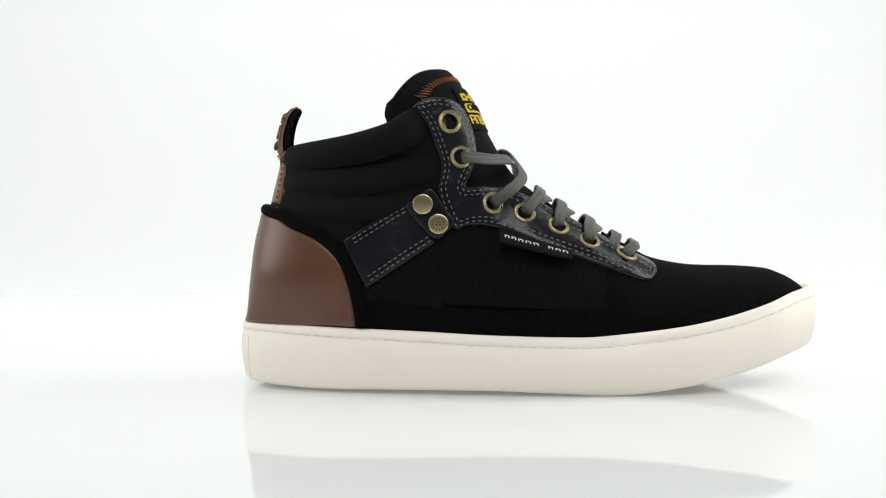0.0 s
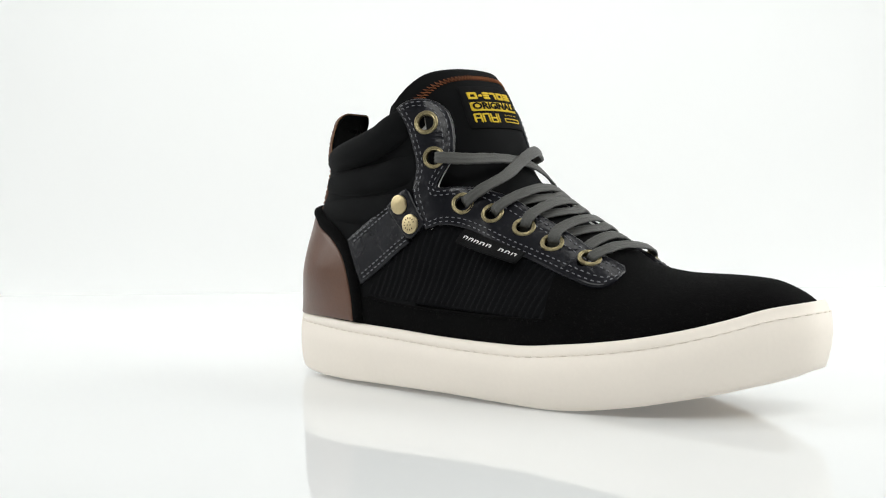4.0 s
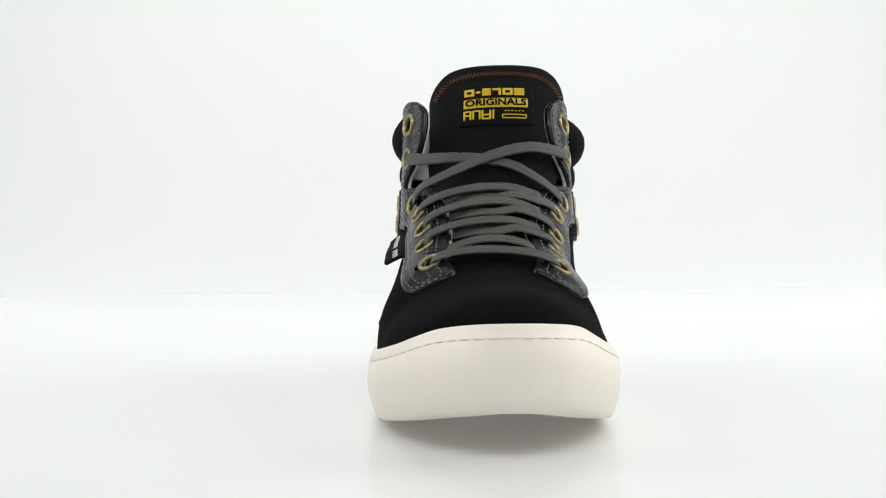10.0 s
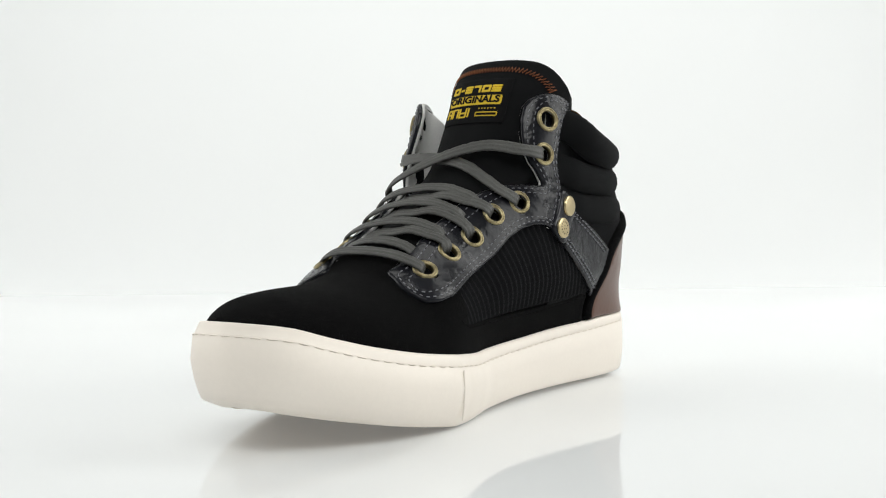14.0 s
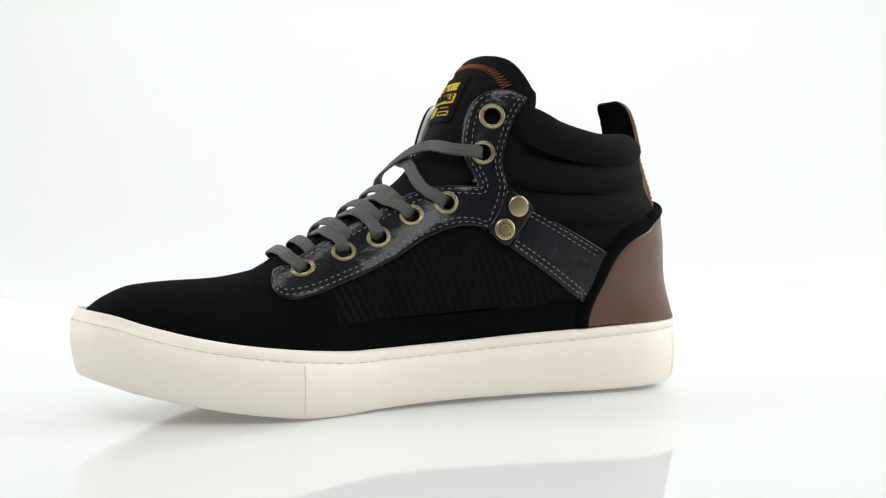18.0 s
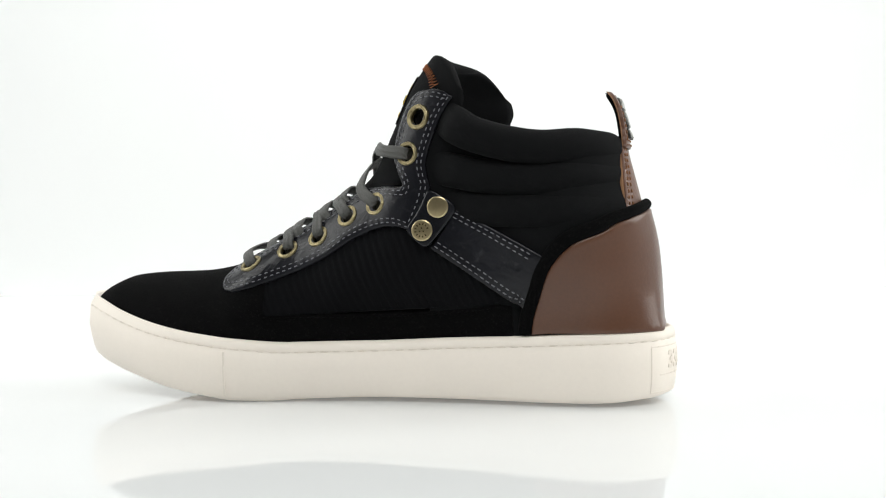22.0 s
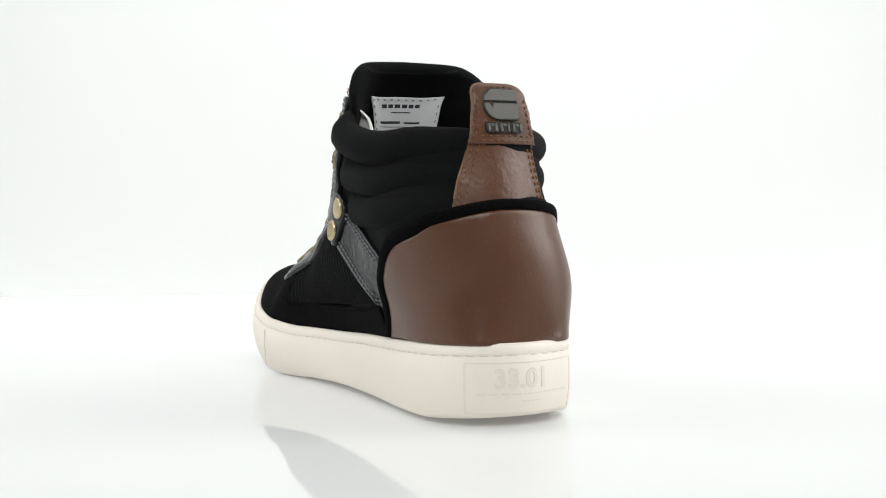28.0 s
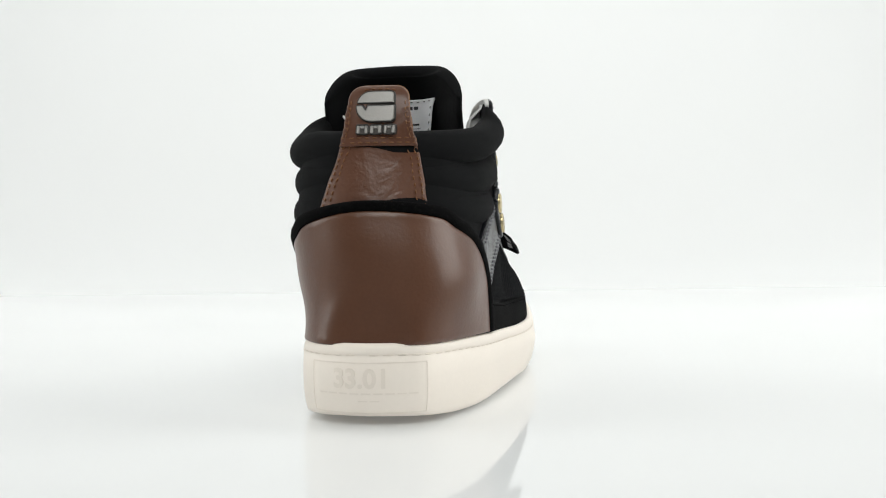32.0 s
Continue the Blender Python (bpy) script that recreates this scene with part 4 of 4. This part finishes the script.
for u, w, pieces in ((-.0158, .0048, "lobr"), (-.0103, .0022, "m"), (-.0074, .0044, "omb"), (-.0024, .0044, "or"), (.0027, .0050, "orlb"), (.0082, .0052, "omb")):
    strokes(u, .0190, w, .0042, .0013, pieces)
t_panel(-.0160, .0150, .0249, .0300, .0008, .0003, YELLOW, tag, "yellow_band", .0004)
for u, w, pieces in ((-.0160, .0038, "lorm"), (-.0118, .0040, "lro"), (-.0074, .0046, "lrbm"), (-.0022, .0010, "l")):
    strokes(u, .0313, w, .0054, .0009, pieces)


def frame_bar(u0, u1, v0, v1, t):
    for a, b, c, d in ((u0, u1, v0, v0 + t), (u0, u1, v1 - t, v1), (u0, u0 + t, v0, v1), (u1 - t, u1, v0, v1)):
        t_panel(a, b, c, d, .0008, .0003, YELLOW, tag, "outline_bar", .0002)


frame_bar(.0025, .0145, .0338, .0363, .0006)
for k in range(6):
    t_panel(.0035 + k * .0017, .0047 + k * .0017, .0317, .0325, .0008, .0002, YELLOW, tag, "small_print", .0001)


lettering("ORIGINALS", .0050, WOVEN, tag, "lettering", label_at, -.0005, .0274, .0013, 1.16)

# white label inside the tongue
def t_back(u, v, off=0.0):
    return tongue(u, v, -.0076 - off - .22 * max(0.0, v - .0190))


inner_label = part("inner_label", panel([(-.0245, .0185), (.0220, .0185), (.0220, .0415), (-.0245, .0415)], .0002, .0004, bevel=.0003, res=.0025, step=.0012, place=t_back, sink=.0004), LABEL_WHITE, tongue_ob, "white satin size label")
for u0, u1, v0, v1 in ((-.012, -.0085, .0222, .0242), (-.0075, -.0045, .0222, .0242), (-.0035, -.0005, .0222, .0242), (.0005, .0035, .0222, .0242), (.0045, .0075, .0222, .0242), (.0085, .0125, .0222, .0242),
                       (-.006, .006, .0264, .0270), (-.014, -.002, .0315, .0324), (0, .0145, .0312, .0324), (-.0155, .0155, .0338, .0341), (-.014, -.009, .0352, .0368), (-.006, -.002, .0352, .0368), (.001, .005, .0352, .0368)):
    part("printed_bar", panel([(u0, v0), (u1, v0), (u1, v1), (u0, v1)], .0006, .0001, bevel=.0001, res=.003, step=.001, place=t_back, sink=0), PRINT, inner_label)


bm = bmesh.new()
seam(bm, [(-.0235, .0197), (.0210, .0197), (.0210, .041), (-.0235, .041)], .0006, closed=True, place=t_back, length=.0016, gap=.0022, r=.0002)
part("stitching", bm, PRINT, inner_label)

# laces ---------------------------------------------------------------------------
def crest_z(x, y):
    z0, n = FOOT_Z(x), CREST_N(x)
    w = half_width(x, z0 + .8 * (CREST_Z(x) - z0), 1 if y > 0 else -1)
    a = min(.98, abs(y) / w)
    return z0 + (CREST_Z(x) - z0) * (1 - a ** n) ** (1 / n)


def crest_point(x, y, lift):
    """A point over the instep at length x and width y, raised along the surface's normal."""
    e = .0015
    nrm = Vector(((crest_z(x - e, y) - crest_z(x + e, y)) / (2 * e), (crest_z(x, y - e) - crest_z(x, y + e)) / (2 * e), 1)).normalized()
    return Vector((x, y, crest_z(x, y))) + nrm * lift, nrm


def flat(rnd):
    """The ribbed section of a flat waxed lace, a little uneven along its way."""
    base = [(-.0032, -.0002), (-.0028, -.0006), (0, -.0006), (.0028, -.0006), (.0032, -.0002), (.0032, .0002), (.0028, .0006), (.0019, .0008), (.0011, .0005),
            (.0006, .0008), (-.0006, .0008), (-.0011, .0005), (-.0019, .0008), (-.0028, .0006), (-.0032, .0002)]

    def at(t):
        k = .9 * (1 + rnd.uniform(-.06, .06))
        return [(a * k, b + rnd.uniform(-.00008, .00008)) for a, b in base]
    return at


LACE_RND = random.Random(5)


def lace_run(pts, ups):
    line = spline(pts, 9)
    up = []
    for k in range(len(line)):
        q = min(k / 9, len(ups) - 1.001)
        m = int(q)
        up.append((ups[m].lerp(ups[m + 1], q - m) + Vector((0, LACE_RND.uniform(-.04, .04), 0))).normalized())
    bm = bmesh.new()
    sweep(bm, line, up, flat(LACE_RND))
    return part("lace", bm, LACE, shoe, "flat grey waxed cotton lace")


def over_instep(y, z, lift):
    """The point over the instep at width y and height z."""
    lo, hi = .112, .215
    for _ in range(30):
        m = (lo + hi) / 2
        if crest_point(m, y, 0)[0].z > z:
            lo = m
        else:
            hi = m
    return crest_point((lo + hi) / 2, y, lift)


def lace(side, i, via, lift, end=None):
    """A flat lace from eyelet i of one side through (y, z) points over the instep, into another eyelet or under the facing."""
    x, z = EYELETS[side][i]
    p0 = way(x, z, side)
    n0 = surf_n(p0, z)
    a = surf(p0, z)
    to = over_instep(*via[0][:2], lift)[0] - a
    to = (to - n0 * to.dot(n0)).normalized()
    pts, ups = [a - n0 * .0034 + to * .0004, a + n0 * .0022 + to * .0021], [(n0 + to * .8).normalized(), n0]
    for k, (y, zz, *own) in enumerate(via):
        t = (k + 1) / (len(via) + 1)
        last = end is None and k == len(via) - 1
        v, n = over_instep(y, zz, own[0] if own else -.0035 if last else lift + .0008 * math.sin(math.pi * t) + (.0022 * (2 * t - 1) ** 2 if end is not None or t < .5 else 0))
        pts.append(v)
        ups.append(n)
    if end is not None:
        x2, z2 = EYELETS[-side][end]
        p1 = way(x2, z2, -side)
        n1, c = surf_n(p1, z2), surf(p1, z2)
        to = pts[-1] - c
        to = (to - n1 * to.dot(n1)).normalized()
        pts += [c + n1 * .0022 + to * .0021, c - n1 * .0034 + to * .0004]
        ups += [n1, (n1 + to * .8).normalized()]
    return lace_run(pts, ups)


lace(1, 1, [(.031, .1150), (.020, .1165), (.008, .1140), (-.005, .1090), (-.019, .1018), (-.0285, .0966)], .0042, 2)
lace(-1, 1, [(-.030, .1125), (-.015, .1122), (0, .1110), (.012, .1075), (.0215, .1015), (.0275, .0966)], .0022, 2)
for i, rise in ((3, .0108), (4, .0108), (5, .0098)):
    z = EYELETS[-1][i][1]
    (xl, zl), (xr, zr) = EYELETS[-1][i], EYELETS[1][i]
    yl, yr = wall(xl, zl, -1).y, wall(xr, zr, 1).y
    lace(-1, i, [(yl * .82, z + rise * .42), (yl * .5, z + rise * .80), (yl * .1, z + rise), (yr * .3, z + rise * .98), (yr * .56, z + rise * .78), (yr * .73, z + rise * .55), (yr * .95, z + rise * .2)], .0020)
    top = z + rise - .0032
    lace(1, i, [(yr * .84, zr + (top - zr) * .45), (yr * .62, top - .0022), (yr * .38, top - .0003), (yr * .1, top, .0010), (yl * .2, top + .0002, .0004), (yl * .48, top, -.0008), (yl * .74, top - .0006, -.003)], .0017)
lace(-1, 6, [(-.0185, .0668), (-.011, .0683), (.0, .0686), (.011, .0676), (.0185, .0656)], .0028, 6)
under = [over_instep(y, z, h) for y, z, h in ((-.026, .0690, -.004), (-.019, .0712, .0006), (-.008, .0732, .0026), (.003, .0736, .0028), (.013, .0722, .0018), (.020, .0700, -.001), (.025, .0680, -.004))]
lace_run([a for a, b in under], [b for a, b in under])

# small black flag label under the facing on the outer side -------------------------
def flag(u, v, off=0.0):
    """u along the facing's lower edge, v downwards."""
    x, z = .1375 + u * .955, .0790 - u * .30 - v
    p = way(x, z, -1)
    return surf(p, z, .0004 + .0066 * (max(0, v) / .0074) ** .85 + off)


flag_ob = part("flag_label", panel(rounded([(0, -.001), (.0365, -.001), (.0365, .0074), (0, .0074)], .001), 0, .0009, bevel=.0003, res=.0022, step=.0012, place=flag, sink=.0006), WOVEN, shoe, "small black woven flag label with white marks")
for k in range(9):
    u0 = .0030 + k * .0036
    if k == 5:
        continue
    for q0, q1, r0, r1 in ((0, .0006, .0026, .0044), (.0019, .0025, .0026, .0044), (.0006, .0019, .0026, .0031)):
        part("white_bar", panel([(u0 + q0, r0), (u0 + q1, r0), (u0 + q1, r1), (u0 + q0, r1)], .0009, .0002, bevel=.0001, res=.003, step=.001, place=flag, sink=.0002), WHITE_YARN, flag_ob)


# ---------------------------------------------------------------- the turning table
def motions():
    """The shoe turns steadily about the table's axis."""
    rows = []
    for k in range(33):
        a = -2.595 - 8.5529 * k
        m = pose(0, 0, 0, 0, 0, a) @ pose(-0.11182, 0.02202, 0.0010, 0, 0, -1.7)
        rows.append((float(k), m))
    walk(shoe, rows)


motions()
